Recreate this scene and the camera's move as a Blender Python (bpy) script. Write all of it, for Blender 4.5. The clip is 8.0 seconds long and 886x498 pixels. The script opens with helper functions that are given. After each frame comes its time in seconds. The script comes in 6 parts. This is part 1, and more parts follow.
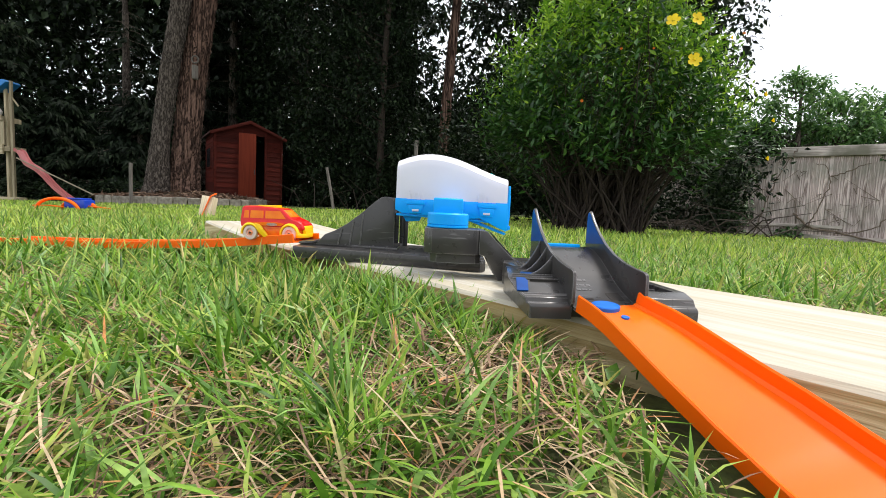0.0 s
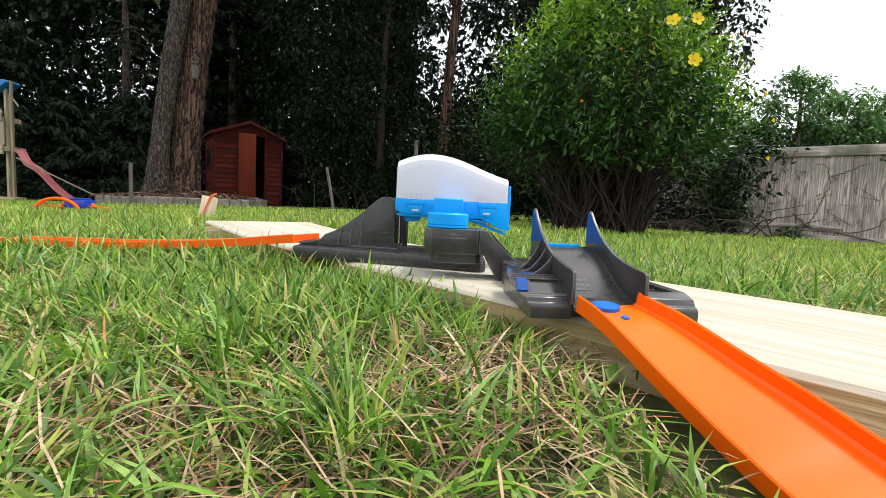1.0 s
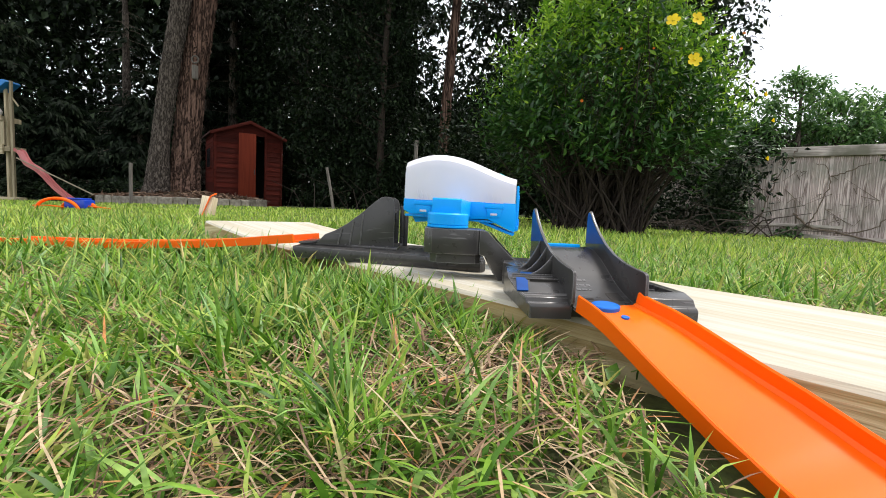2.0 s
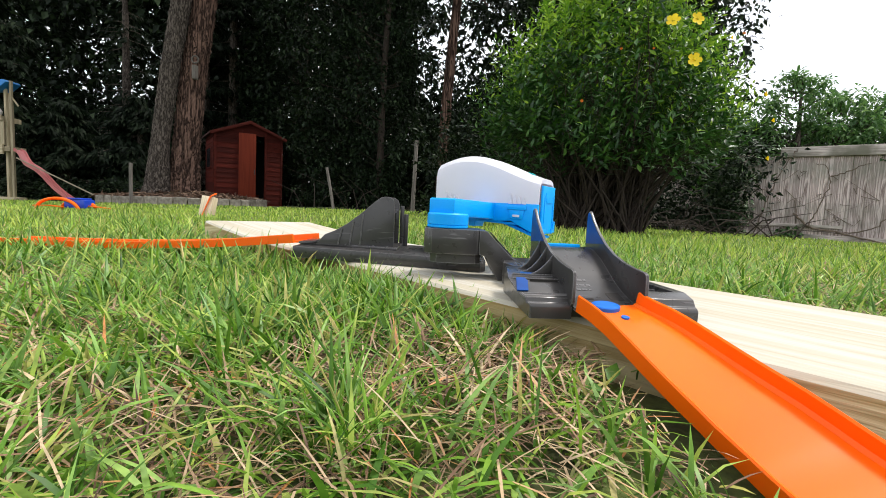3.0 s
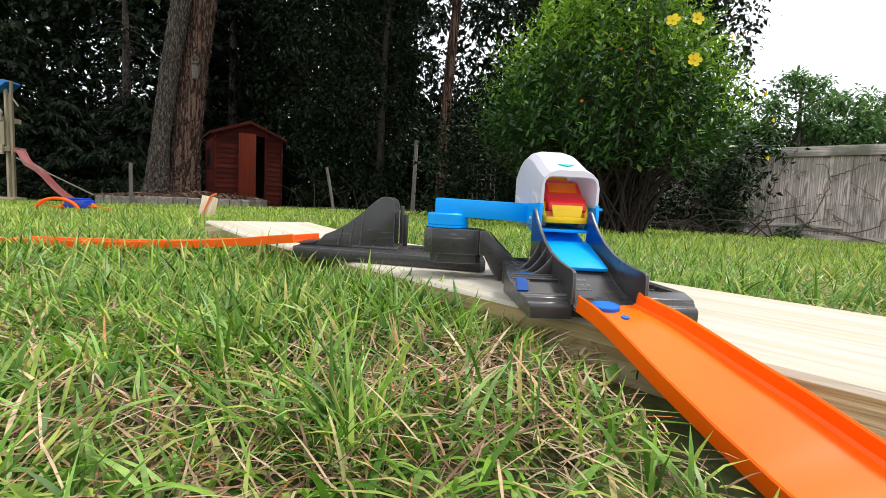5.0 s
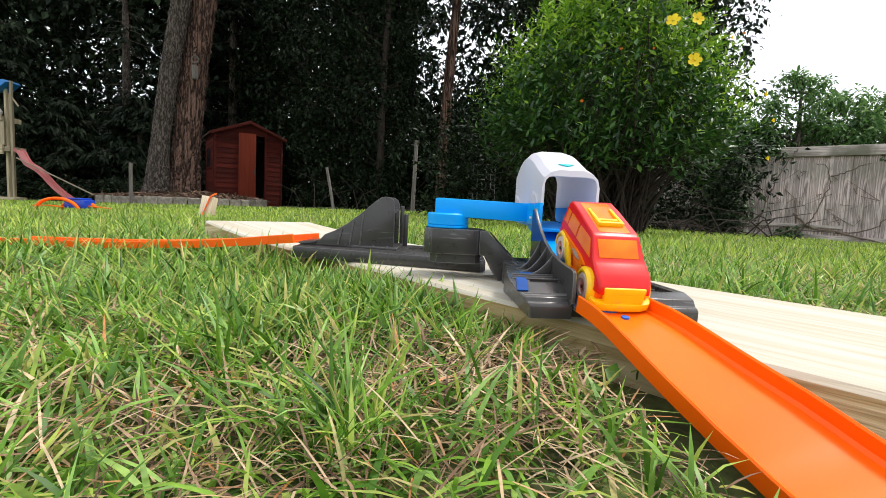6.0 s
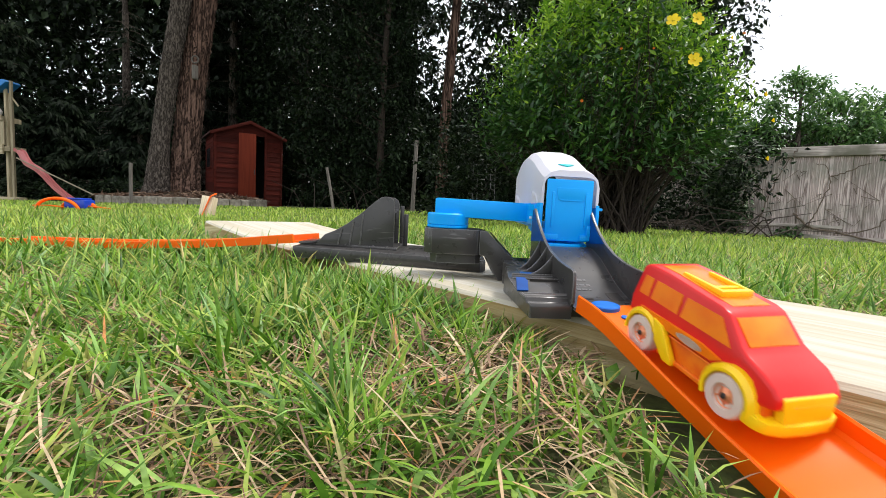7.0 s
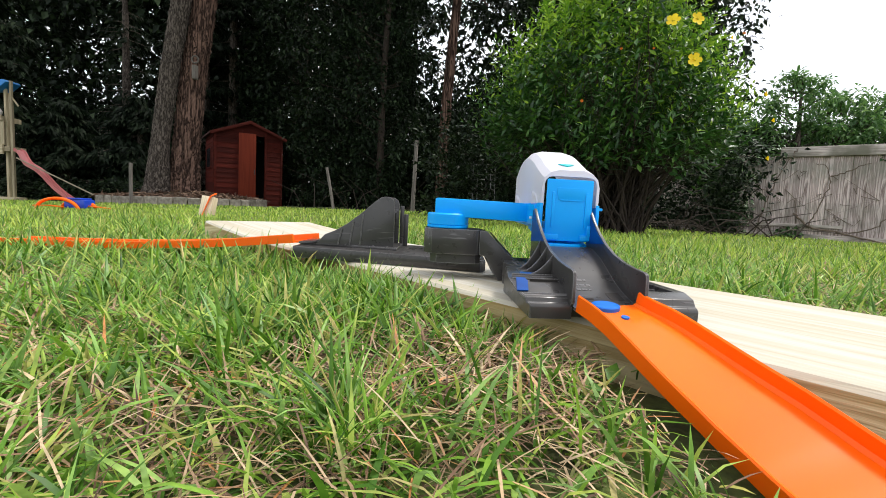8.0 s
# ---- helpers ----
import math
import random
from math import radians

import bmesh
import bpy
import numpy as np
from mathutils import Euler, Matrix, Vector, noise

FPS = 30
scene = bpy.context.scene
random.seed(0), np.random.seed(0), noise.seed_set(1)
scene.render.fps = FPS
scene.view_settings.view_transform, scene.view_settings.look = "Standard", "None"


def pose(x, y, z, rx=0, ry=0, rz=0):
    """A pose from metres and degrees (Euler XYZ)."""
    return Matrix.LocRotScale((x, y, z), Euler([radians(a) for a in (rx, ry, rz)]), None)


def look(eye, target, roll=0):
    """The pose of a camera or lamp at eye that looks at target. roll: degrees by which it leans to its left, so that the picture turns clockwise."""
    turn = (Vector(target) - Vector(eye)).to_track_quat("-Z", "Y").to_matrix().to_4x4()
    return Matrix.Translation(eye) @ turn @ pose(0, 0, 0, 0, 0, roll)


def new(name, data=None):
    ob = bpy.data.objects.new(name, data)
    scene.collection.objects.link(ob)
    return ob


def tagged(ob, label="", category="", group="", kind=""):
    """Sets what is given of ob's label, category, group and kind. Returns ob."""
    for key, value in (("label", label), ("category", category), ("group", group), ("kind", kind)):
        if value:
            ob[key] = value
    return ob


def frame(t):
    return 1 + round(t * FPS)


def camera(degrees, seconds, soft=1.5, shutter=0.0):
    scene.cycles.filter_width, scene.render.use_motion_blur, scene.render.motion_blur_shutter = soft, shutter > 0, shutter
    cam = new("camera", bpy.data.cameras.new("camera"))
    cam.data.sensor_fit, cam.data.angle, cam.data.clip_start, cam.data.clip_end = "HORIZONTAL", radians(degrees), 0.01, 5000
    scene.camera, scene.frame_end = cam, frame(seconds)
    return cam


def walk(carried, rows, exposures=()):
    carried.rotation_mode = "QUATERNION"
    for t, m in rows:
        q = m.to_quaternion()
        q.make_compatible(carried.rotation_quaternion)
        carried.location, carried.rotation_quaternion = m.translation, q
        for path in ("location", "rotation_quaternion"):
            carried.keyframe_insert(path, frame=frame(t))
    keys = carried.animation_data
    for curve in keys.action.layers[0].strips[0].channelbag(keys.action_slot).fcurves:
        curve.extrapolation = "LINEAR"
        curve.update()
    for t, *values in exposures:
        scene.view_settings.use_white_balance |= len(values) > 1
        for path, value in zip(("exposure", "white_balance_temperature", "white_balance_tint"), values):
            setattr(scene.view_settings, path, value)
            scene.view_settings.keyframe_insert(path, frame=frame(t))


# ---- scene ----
cam = camera(90, 8.0, soft=0.85, shutter=0.85)
EYE = (0.0, 0.0, 0.105)
CAM_POSE = look(EYE, (0.0, 1.0, 0.0119), roll=3.0)
walk(cam, [(0.0, CAM_POSE), (8.0, CAM_POSE)], exposures=[(0.0, 0.45), (8.0, 0.45)])

# ---- world, sun, exposure ----
world = bpy.data.worlds.new("sky")
scene.world = world
world.use_nodes = True
wn, wl = world.node_tree.nodes, world.node_tree.links
sky = wn.new("ShaderNodeTexSky")
sky.sky_type, sky.sun_disc = "NISHITA", False
sky.sun_elevation, sky.sun_rotation = radians(65), radians(79)
sky.air_density, sky.dust_density, sky.ozone_density = 1.0, 6.0, 0.6
veil = wn.new("ShaderNodeMixRGB")
veil.inputs[0].default_value = 0.7
veil.inputs[2].default_value = (13.0, 13.4, 14.0, 1)
wl.new(sky.outputs[0], veil.inputs[1])
wl.new(veil.outputs[0], wn["Background"].inputs[0])
wn["Background"].inputs[1].default_value = 0.1

sun = new("sun", bpy.data.lights.new("sun", "SUN"))
sun.data.energy, sun.data.angle, sun.data.color = 2.2, radians(12), (1.0, 0.96, 0.9)
sun.matrix_world = look((3.2, 0.6, 7.0), (0, 0, 0))


# ---- materials ----
def mat(name, base, rough=0.5, second=None, scale=20.0, detail=6.0, bump=0.0, bump_scale=None, metal=0.0,
        spec=0.5, stretch=(1, 1, 1), island=None, per_object=None, sub=0.0, trans=0.0, ramp=(0.35, 0.65), rough_var=0.0, fine=0.0):
    m = bpy.data.materials.new(name)
    m.use_nodes = True
    n, l = m.node_tree.nodes, m.node_tree.links
    p = n["Principled BSDF"]
    p.inputs["Roughness"].default_value = rough
    p.inputs["Metallic"].default_value = metal
    p.inputs["Specular IOR Level"].default_value = spec
    co = n.new("ShaderNodeTexCoord")
    mp = n.new("ShaderNodeMapping")
    mp.inputs["Scale"].default_value = stretch
    l.new(co.outputs["Object"], mp.inputs["Vector"])

    def noisy(s, d=detail):
        t = n.new("ShaderNodeTexNoise")
        t.inputs["Scale"].default_value, t.inputs["Detail"].default_value = s, d
        l.new(mp.outputs[0], t.inputs["Vector"])
        return t

    colour = None
    if second is not None:
        r = n.new("ShaderNodeValToRGB")
        r.color_ramp.elements[0].position, r.color_ramp.elements[1].position = ramp
        r.color_ramp.elements[0].color, r.color_ramp.elements[1].color = (*base, 1), (*second, 1)
        l.new(noisy(scale).outputs[0], r.inputs[0])
        colour = r.outputs[0]
    if island is not None:
        g = n.new("ShaderNodeNewGeometry")
        r = n.new("ShaderNodeValToRGB")
        e = r.color_ramp.elements
        e[0].position, e[0].color = island[0][0], (*island[0][1], 1)
        e[1].position, e[1].color = island[-1][0], (*island[-1][1], 1)
        for pos, c in island[1:-1]:
            k = e.new(pos)
            k.color = (*c, 1)
        l.new(g.outputs["Random Per Island"], r.inputs[0])
        if colour is None:
            colour = r.outputs[0]
        else:
            mx = n.new("ShaderNodeMixRGB")
            mx.blend_type, mx.inputs[0].default_value = "MULTIPLY", 1.0
            l.new(colour, mx.inputs[1])
            l.new(r.outputs[0], mx.inputs[2])
            colour = mx.outputs[0]
    if per_object is not None:
        oi = n.new("ShaderNodeObjectInfo")
        h = n.new("ShaderNodeHueSaturation")
        mr = n.new("ShaderNodeMapRange")
        mr.inputs["To Min"].default_value, mr.inputs["To Max"].default_value = per_object
        l.new(oi.outputs["Random"], mr.inputs[0])
        l.new(mr.outputs[0], h.inputs["Value"])
        if colour is None:
            h.inputs["Color"].default_value = (*base, 1)
        else:
            l.new(colour, h.inputs["Color"])
        colour = h.outputs[0]
    if fine:
        mx = n.new("ShaderNodeMixRGB")
        mx.blend_type, mx.inputs[0].default_value = "OVERLAY", fine
        if colour is None:
            mx.inputs[1].default_value = (*base, 1)
        else:
            l.new(colour, mx.inputs[1])
        l.new(noisy(scale * 7, 4).outputs[0], mx.inputs[2])
        colour = mx.outputs[0]
    if colour is None:
        p.inputs["Base Color"].default_value = (*base, 1)
    else:
        l.new(colour, p.inputs["Base Color"])
    if rough_var:
        mr = n.new("ShaderNodeMapRange")
        mr.inputs["To Min"].default_value, mr.inputs["To Max"].default_value = rough - rough_var, rough + rough_var
        l.new(noisy(scale * 3, 4).outputs[0], mr.inputs[0])
        l.new(mr.outputs[0], p.inputs["Roughness"])
    if bump:
        b = n.new("ShaderNodeBump")
        b.inputs["Strength"].default_value, b.inputs["Distance"].default_value = bump, 0.01 if not bump_scale else 0.2 / bump_scale
        l.new(noisy(bump_scale or scale * 4).outputs[0], b.inputs["Height"])
        l.new(b.outputs[0], p.inputs["Normal"])
    if sub:
        p.inputs["Subsurface Weight"].default_value = sub
        p.inputs["Subsurface Radius"].default_value = (0.003, 0.003, 0.003)
        p.inputs["Subsurface Scale"].default_value = 1.0
    if trans:
        t = n.new("ShaderNodeBsdfTranslucent")
        mix = n.new("ShaderNodeMixShader")
        mix.inputs[0].default_value = trans
        if colour is None:
            t.inputs[0].default_value = (*base, 1)
        else:
            l.new(colour, t.inputs[0])
        l.new(p.outputs[0], mix.inputs[1])
        l.new(t.outputs[0], mix.inputs[2])
        l.new(mix.outputs[0], n["Material Output"].inputs[0])
    return m


def scuffs_and_glints(m, light, radius):
    """Pale scuffs and painted-in glints along sharp edges, and thin scratches on the faces."""
    n, l = m.node_tree.nodes, m.node_tree.links
    p = n["Principled BSDF"]
    soft = n.new("ShaderNodeBevel")
    soft.samples = 6
    soft.inputs["Radius"].default_value = radius
    geo = n.new("ShaderNodeNewGeometry")
    dot = n.new("ShaderNodeVectorMath")
    dot.operation = "DOT_PRODUCT"
    l.new(soft.outputs[0], dot.inputs[0])
    l.new(geo.outputs["True Normal"], dot.inputs[1])
    edge = n.new("ShaderNodeMapRange")
    edge.inputs["From Min"].default_value, edge.inputs["From Max"].default_value = 0.985, 0.90
    edge.inputs["To Min"].default_value, edge.inputs["To Max"].default_value = 0.0, 0.5
    l.new(dot.outputs["Value"], edge.inputs[0])
    co = n.new("ShaderNodeTexCoord")
    mp = n.new("ShaderNodeMapping")
    mp.inputs["Scale"].default_value = (30, 330, 330)
    mp.inputs["Rotation"].default_value = (0, 0, 0.2)
    l.new(co.outputs["Object"], mp.inputs[0])
    t = n.new("ShaderNodeTexNoise")
    t.inputs["Scale"].default_value, t.inputs["Detail"].default_value = 1.0, 3.0
    l.new(mp.outputs[0], t.inputs["Vector"])
    scratch = n.new("ShaderNodeMapRange")
    scratch.inputs["From Min"].default_value, scratch.inputs["From Max"].default_value = 0.64, 0.74
    scratch.inputs["To Min"].default_value, scratch.inputs["To Max"].default_value = 0.0, 0.35
    l.new(t.outputs[0], scratch.inputs[0])
    both = n.new("ShaderNodeMath")
    both.operation = "MAXIMUM"
    l.new(edge.outputs[0], both.inputs[0])
    l.new(scratch.outputs[0], both.inputs[1])
    mx = n.new("ShaderNodeMixRGB")
    l.new(both.outputs[0], mx.inputs[0])
    l.new(p.inputs["Base Color"].links[0].from_socket, mx.inputs[1])
    mx.inputs[2].default_value = (*light, 1)
    l.new(mx.outputs[0], p.inputs["Base Color"])


M_SOIL = mat("soil", (0.045, 0.03, 0.018), 0.95, (0.12, 0.085, 0.045), 60, bump=0.8, bump_scale=120)
M_TURF = mat("turf", (0.034, 0.036, 0.012), 0.95, (0.110, 0.145, 0.035), 35, bump=0.8, bump_scale=160, fine=0.5)
M_GRASS = mat("grass", (0.62, 0.66, 0.62), 0.40, (1.30, 1.25, 1.1), 55.0, spec=0.40, trans=0.38, fine=0.35,
              island=[(0.0, (0.045, 0.125, 0.012)), (0.25, (0.110, 0.255, 0.025)), (0.48, (0.225, 0.405, 0.048)), (0.64, (0.25, 0.44, 0.14)), (0.80, (0.41, 0.56, 0.11)),
                      (0.93, (0.44, 0.46, 0.14)), (1.0, (0.55, 0.46, 0.22))])
M_STRAW = mat("straw", (0.62, 0.6, 0.58), 0.7, (1.2, 1.2, 1.2), 55, trans=0.15, fine=0.3,
              island=[(0.0, (0.09, 0.050, 0.030)), (0.30, (0.25, 0.145, 0.085)), (0.55, (0.48, 0.34, 0.20)), (0.86, (0.60, 0.47, 0.30)), (0.94, (0.50, 0.20, 0.06)), (1.0, (0.30, 0.25, 0.10))])
M_FARGRASS = mat("far_grass", (0.8, 0.8, 0.8), 0.45, (1.15, 1.15, 1.0), 0.9, spec=0.4, trans=0.3,
                 island=[(0.0, (0.080, 0.175, 0.02)), (0.42, (0.25, 0.41, 0.048)), (0.78, (0.46, 0.59, 0.095)), (1.0, (0.50, 0.50, 0.16))])
M_TRACK = mat("orange_plastic", (0.90, 0.125, 0.002), 0.34, (0.93, 0.145, 0.003), 14, spec=0.22, rough_var=0.08, sub=0.12)
M_BLACK = mat("charcoal_plastic", (0.034, 0.032, 0.0315), 0.30, (0.053, 0.0495, 0.048), 40, spec=0.36, rough_var=0.10, bump=0.05, bump_scale=900)
scuffs_and_glints(M_BLACK, (0.34, 0.325, 0.33), 0.0011)
M_BLACK.node_tree.nodes["Principled BSDF"].inputs["Coat Weight"].default_value = 0.22
M_BLACK.node_tree.nodes["Principled BSDF"].inputs["Coat Roughness"].default_value = 0.07
M_BLUE = mat("blue_plastic", (0.0, 0.355, 0.96), 0.36, (0.0, 0.385, 0.98), 30, spec=0.26, rough_var=0.05, sub=0.1)
M_WHITE = mat("white_plastic", (0.80, 0.79, 0.86), 0.38, (0.84, 0.83, 0.89), 20, spec=0.5, trans=0.25)
M_TEAL = mat("teal_sticker", (0.0, 0.42, 0.45), 0.4)
M_DEEPBLUE = mat("dark_blue_patch", (0.003, 0.044, 0.21), 0.30, (0.005, 0.070, 0.30), 70, spec=0.2)
M_RED = mat("red_paint", (0.66, 0.010, 0.010), 0.24, (0.72, 0.014, 0.013), 60, spec=0.4)
M_AMBER = mat("amber_plastic", (0.86, 0.155, 0.003), 0.24, (0.91, 0.22, 0.005), 80, sub=0.2, spec=0.28)
M_CHASSIS = mat("orange_translucent_plastic", (0.80, 0.12, 0.008), 0.25, (0.88, 0.20, 0.01), 160, sub=0.2)
M_YELLOW = mat("yellow_plastic", (0.93, 0.56, 0.004), 0.3, (0.95, 0.60, 0.006), 60, sub=0.1)
M_TYRE = mat("pale_tyre", (0.66, 0.50, 0.45), 0.55, (0.72, 0.58, 0.52), 120)
M_HUB = mat("orange_chrome_hub", (0.85, 0.30, 0.16), 0.3, metal=0.6)
M_DARK = mat("dark_axle", (0.05, 0.04, 0.04), 0.4, metal=0.5)
M_SILVER = mat("silver_print", (0.62, 0.58, 0.55), 0.4, (0.7, 0.66, 0.62), 90)


def wood(name, a, b, rings=22.0, rough=0.75, along=0, dirt=None, bump=0.25):
    """Sawn timber with grain along one axis of the object."""
    m = bpy.data.materials.new(name)
    m.use_nodes = True
    n, l = m.node_tree.nodes, m.node_tree.links
    p = n["Principled BSDF"]
    p.inputs["Roughness"].default_value, p.inputs["Specular IOR Level"].default_value = rough, 0.2
    co, mp = n.new("ShaderNodeTexCoord"), n.new("ShaderNodeMapping")
    s = [1.0, 1.0, 1.0]
    s[along] = 0.06
    mp.inputs["Scale"].default_value = s
    l.new(co.outputs["Object"], mp.inputs[0])
    warp = n.new("ShaderNodeTexNoise")
    warp.inputs["Scale"].default_value, warp.inputs["Detail"].default_value, warp.inputs["Distortion"].default_value = rings, 5, 1.6
    l.new(mp.outputs[0], warp.inputs["Vector"])
    fine = n.new("ShaderNodeTexNoise")
    fine.inputs["Scale"].default_value, fine.inputs["Detail"].default_value = rings * 14, 3
    l.new(mp.outputs[0], fine.inputs["Vector"])
    saw = n.new("ShaderNodeMath")
    saw.operation, saw.inputs[1].default_value = "MULTIPLY", 9.0
    l.new(warp.outputs[0], saw.inputs[0])
    fr = n.new("ShaderNodeMath")
    fr.operation, fr.inputs[1].default_value = "PINGPONG", 1.0
    l.new(saw.outputs[0], fr.inputs[0])
    mixv = n.new("ShaderNodeMixRGB")
    mixv.inputs[0].default_value = 0.45
    l.new(fr.outputs[0], mixv.inputs[1])
    l.new(fine.outputs[0], mixv.inputs[2])
    r = n.new("ShaderNodeValToRGB")
    r.color_ramp.elements[0].position, r.color_ramp.elements[1].position = 0.2, 0.75
    r.color_ramp.elements[0].color, r.color_ramp.elements[1].color = (*a, 1), (*b, 1)
    l.new(mixv.outputs[0], r.inputs[0])
    out = r.outputs[0]
    if dirt:
        big = n.new("ShaderNodeTexNoise")
        big.inputs["Scale"].default_value, big.inputs["Detail"].default_value = 3.5, 7
        l.new(co.outputs["Object"], big.inputs["Vector"])
        rr = n.new("ShaderNodeValToRGB")
        rr.color_ramp.elements[0].position, rr.color_ramp.elements[1].position = 0.46, 0.66
        l.new(big.outputs[0], rr.inputs[0])
        mx = n.new("ShaderNodeMixRGB")
        mx.inputs[2].default_value = (*dirt, 1)
        l.new(rr.outputs[0], mx.inputs[0])
        l.new(out, mx.inputs[1])
        out = mx.outputs[0]
    oi, mr, h = n.new("ShaderNodeObjectInfo"), n.new("ShaderNodeMapRange"), n.new("ShaderNodeHueSaturation")
    mr.inputs["To Min"].default_value, mr.inputs["To Max"].default_value = 0.72, 1.2
    l.new(oi.outputs["Random"], mr.inputs[0])
    l.new(mr.outputs[0], h.inputs["Value"])
    l.new(out, h.inputs["Color"])
    l.new(h.outputs[0], p.inputs["Base Color"])
    bp = n.new("ShaderNodeBump")
    bp.inputs["Strength"].default_value, bp.inputs["Distance"].default_value = bump, 0.002
    l.new(mixv.outputs[0], bp.inputs["Height"])
    l.new(bp.outputs[0], p.inputs["Normal"])
    return m


M_PINE = wood("pale_pine", (0.50, 0.445, 0.335), (0.59, 0.56, 0.485), 17, bump=0.6)
# Warmer, stronger-grained copy of the pine; light off the grass put into the colour.
M_PINE_EDGE = wood("pine_edge_lit", (0.36, 0.255, 0.105), (0.68, 0.57, 0.34), 26, bump=0.6)
M_FENCE = wood("weathered_board", (0.26, 0.195, 0.178), (0.78, 0.665, 0.63), 26, 0.9, along=2, dirt=(0.24, 0.25, 0.20), bump=1.0)
M_SHED = wood("red_stained_wood", (0.056, 0.0066, 0.0034), (0.092, 0.0112, 0.0058), 6, 0.75, along=0)
M_SHEDDOOR = wood("orange_stained_wood", (0.14, 0.0195, 0.0075), (0.185, 0.028, 0.0105), 6, 0.75, along=2)
M_PLAYWOOD = wood("playhouse_wood", (0.34, 0.28, 0.18), (0.5, 0.43, 0.29), 8, 0.8, along=2)
M_POST = wood("grey_post", (0.09, 0.08, 0.07), (0.19, 0.17, 0.15), 12, 0.9, along=2)
M_FELT = mat("roof_felt", (0.035, 0.008, 0.006), 0.9, (0.055, 0.014, 0.010), 30)
# Near-black that stands in for shade inside hollows and the shed.
M_RECESS_SHADE = mat("recess_shade", (0.016, 0.014, 0.013), 0.9, (0.024, 0.020, 0.018), 30)
def bark(name, crack, plate, scale, stretch):
    """Furrowed bark: tall plates parted by dark cracks."""
    m = bpy.data.materials.new(name)
    m.use_nodes = True
    n, l = m.node_tree.nodes, m.node_tree.links
    p = n["Principled BSDF"]
    p.inputs["Roughness"].default_value, p.inputs["Specular IOR Level"].default_value = 0.95, 0.15
    co, mp = n.new("ShaderNodeTexCoord"), n.new("ShaderNodeMapping")
    mp.inputs["Scale"].default_value = (1, 1, stretch)
    l.new(co.outputs["Object"], mp.inputs[0])
    warp = n.new("ShaderNodeTexNoise")
    warp.inputs["Scale"].default_value, warp.inputs["Detail"].default_value = scale * 0.8, 6
    l.new(mp.outputs[0], warp.inputs["Vector"])
    mv = n.new("ShaderNodeMixRGB")
    mv.inputs[0].default_value = 0.12
    l.new(mp.outputs[0], mv.inputs[1])
    l.new(warp.outputs["Color"], mv.inputs[2])
    vo = n.new("ShaderNodeTexVoronoi")
    vo.feature = "DISTANCE_TO_EDGE"
    vo.inputs["Scale"].default_value = scale
    l.new(mv.outputs[0], vo.inputs["Vector"])
    r = n.new("ShaderNodeValToRGB")
    r.color_ramp.elements[0].position, r.color_ramp.elements[1].position = 0.02, 0.22
    r.color_ramp.elements[0].color, r.color_ramp.elements[1].color = (*crack, 1), (*plate, 1)
    l.new(vo.outputs["Distance"], r.inputs[0])
    mx = n.new("ShaderNodeMixRGB")
    mx.blend_type, mx.inputs[0].default_value = "OVERLAY", 0.75
    fine = n.new("ShaderNodeTexNoise")
    fine.inputs["Scale"].default_value, fine.inputs["Detail"].default_value = scale * 3, 6
    l.new(mp.outputs[0], fine.inputs["Vector"])
    l.new(r.outputs[0], mx.inputs[1])
    l.new(fine.outputs[0], mx.inputs[2])
    l.new(mx.outputs[0], p.inputs["Base Color"])
    b = n.new("ShaderNodeBump")
    b.inputs["Strength"].default_value, b.inputs["Distance"].default_value = 1.0, 0.05
    l.new(mx.outputs[0], b.inputs["Height"])
    l.new(b.outputs[0], p.inputs["Normal"])
    return m


M_BARK = bark("pine_bark", (0.022, 0.013, 0.010), (0.165, 0.100, 0.076), 17.0, 0.10)
M_BARK2 = bark("grey_bark", (0.030, 0.024, 0.020), (0.140, 0.116, 0.098), 26.0, 0.22)
M_TWIG = mat("brown_twig", (0.018, 0.012, 0.009), 0.9, (0.050, 0.034, 0.024), 40)
M_STONE = mat("border_stone", (0.16, 0.14, 0.11), 0.9, (0.30, 0.27, 0.22), 18, bump=0.6, bump_scale=40, per_object=(0.75, 1.2))
M_LITTER = mat("leaf_litter", (0.12, 0.07, 0.045), 0.95, island=[(0.0, (0.08, 0.05, 0.035)), (0.5, (0.17, 0.10, 0.065)), (1.0, (0.30, 0.2, 0.13))])
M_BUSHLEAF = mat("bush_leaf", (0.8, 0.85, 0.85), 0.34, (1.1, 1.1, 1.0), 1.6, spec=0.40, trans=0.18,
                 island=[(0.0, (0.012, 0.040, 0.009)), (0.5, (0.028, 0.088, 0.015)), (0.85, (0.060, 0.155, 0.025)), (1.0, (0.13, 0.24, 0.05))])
# Pale shoot-tip leaf; also puts daylight on the upper crown into the colour.
M_BUSHTIP = mat("pale_lit_bush_leaf", (0.85, 0.9, 0.8), 0.4, (1.1, 1.1, 1.0), 1.6, spec=0.25, trans=0.4,
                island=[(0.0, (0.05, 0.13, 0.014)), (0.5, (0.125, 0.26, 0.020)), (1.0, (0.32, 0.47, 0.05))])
# Near-black leaf and needle colours hold canopy shade; the palest imitate lit leaves.
M_DARKLEAF = mat("shade_dark_leaf", (0.8, 0.85, 0.8), 0.45, (1.2, 1.2, 1.1), 0.7, spec=0.12, trans=0.1,
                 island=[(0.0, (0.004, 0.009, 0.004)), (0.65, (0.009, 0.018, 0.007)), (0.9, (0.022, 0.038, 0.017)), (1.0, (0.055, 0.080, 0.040))])
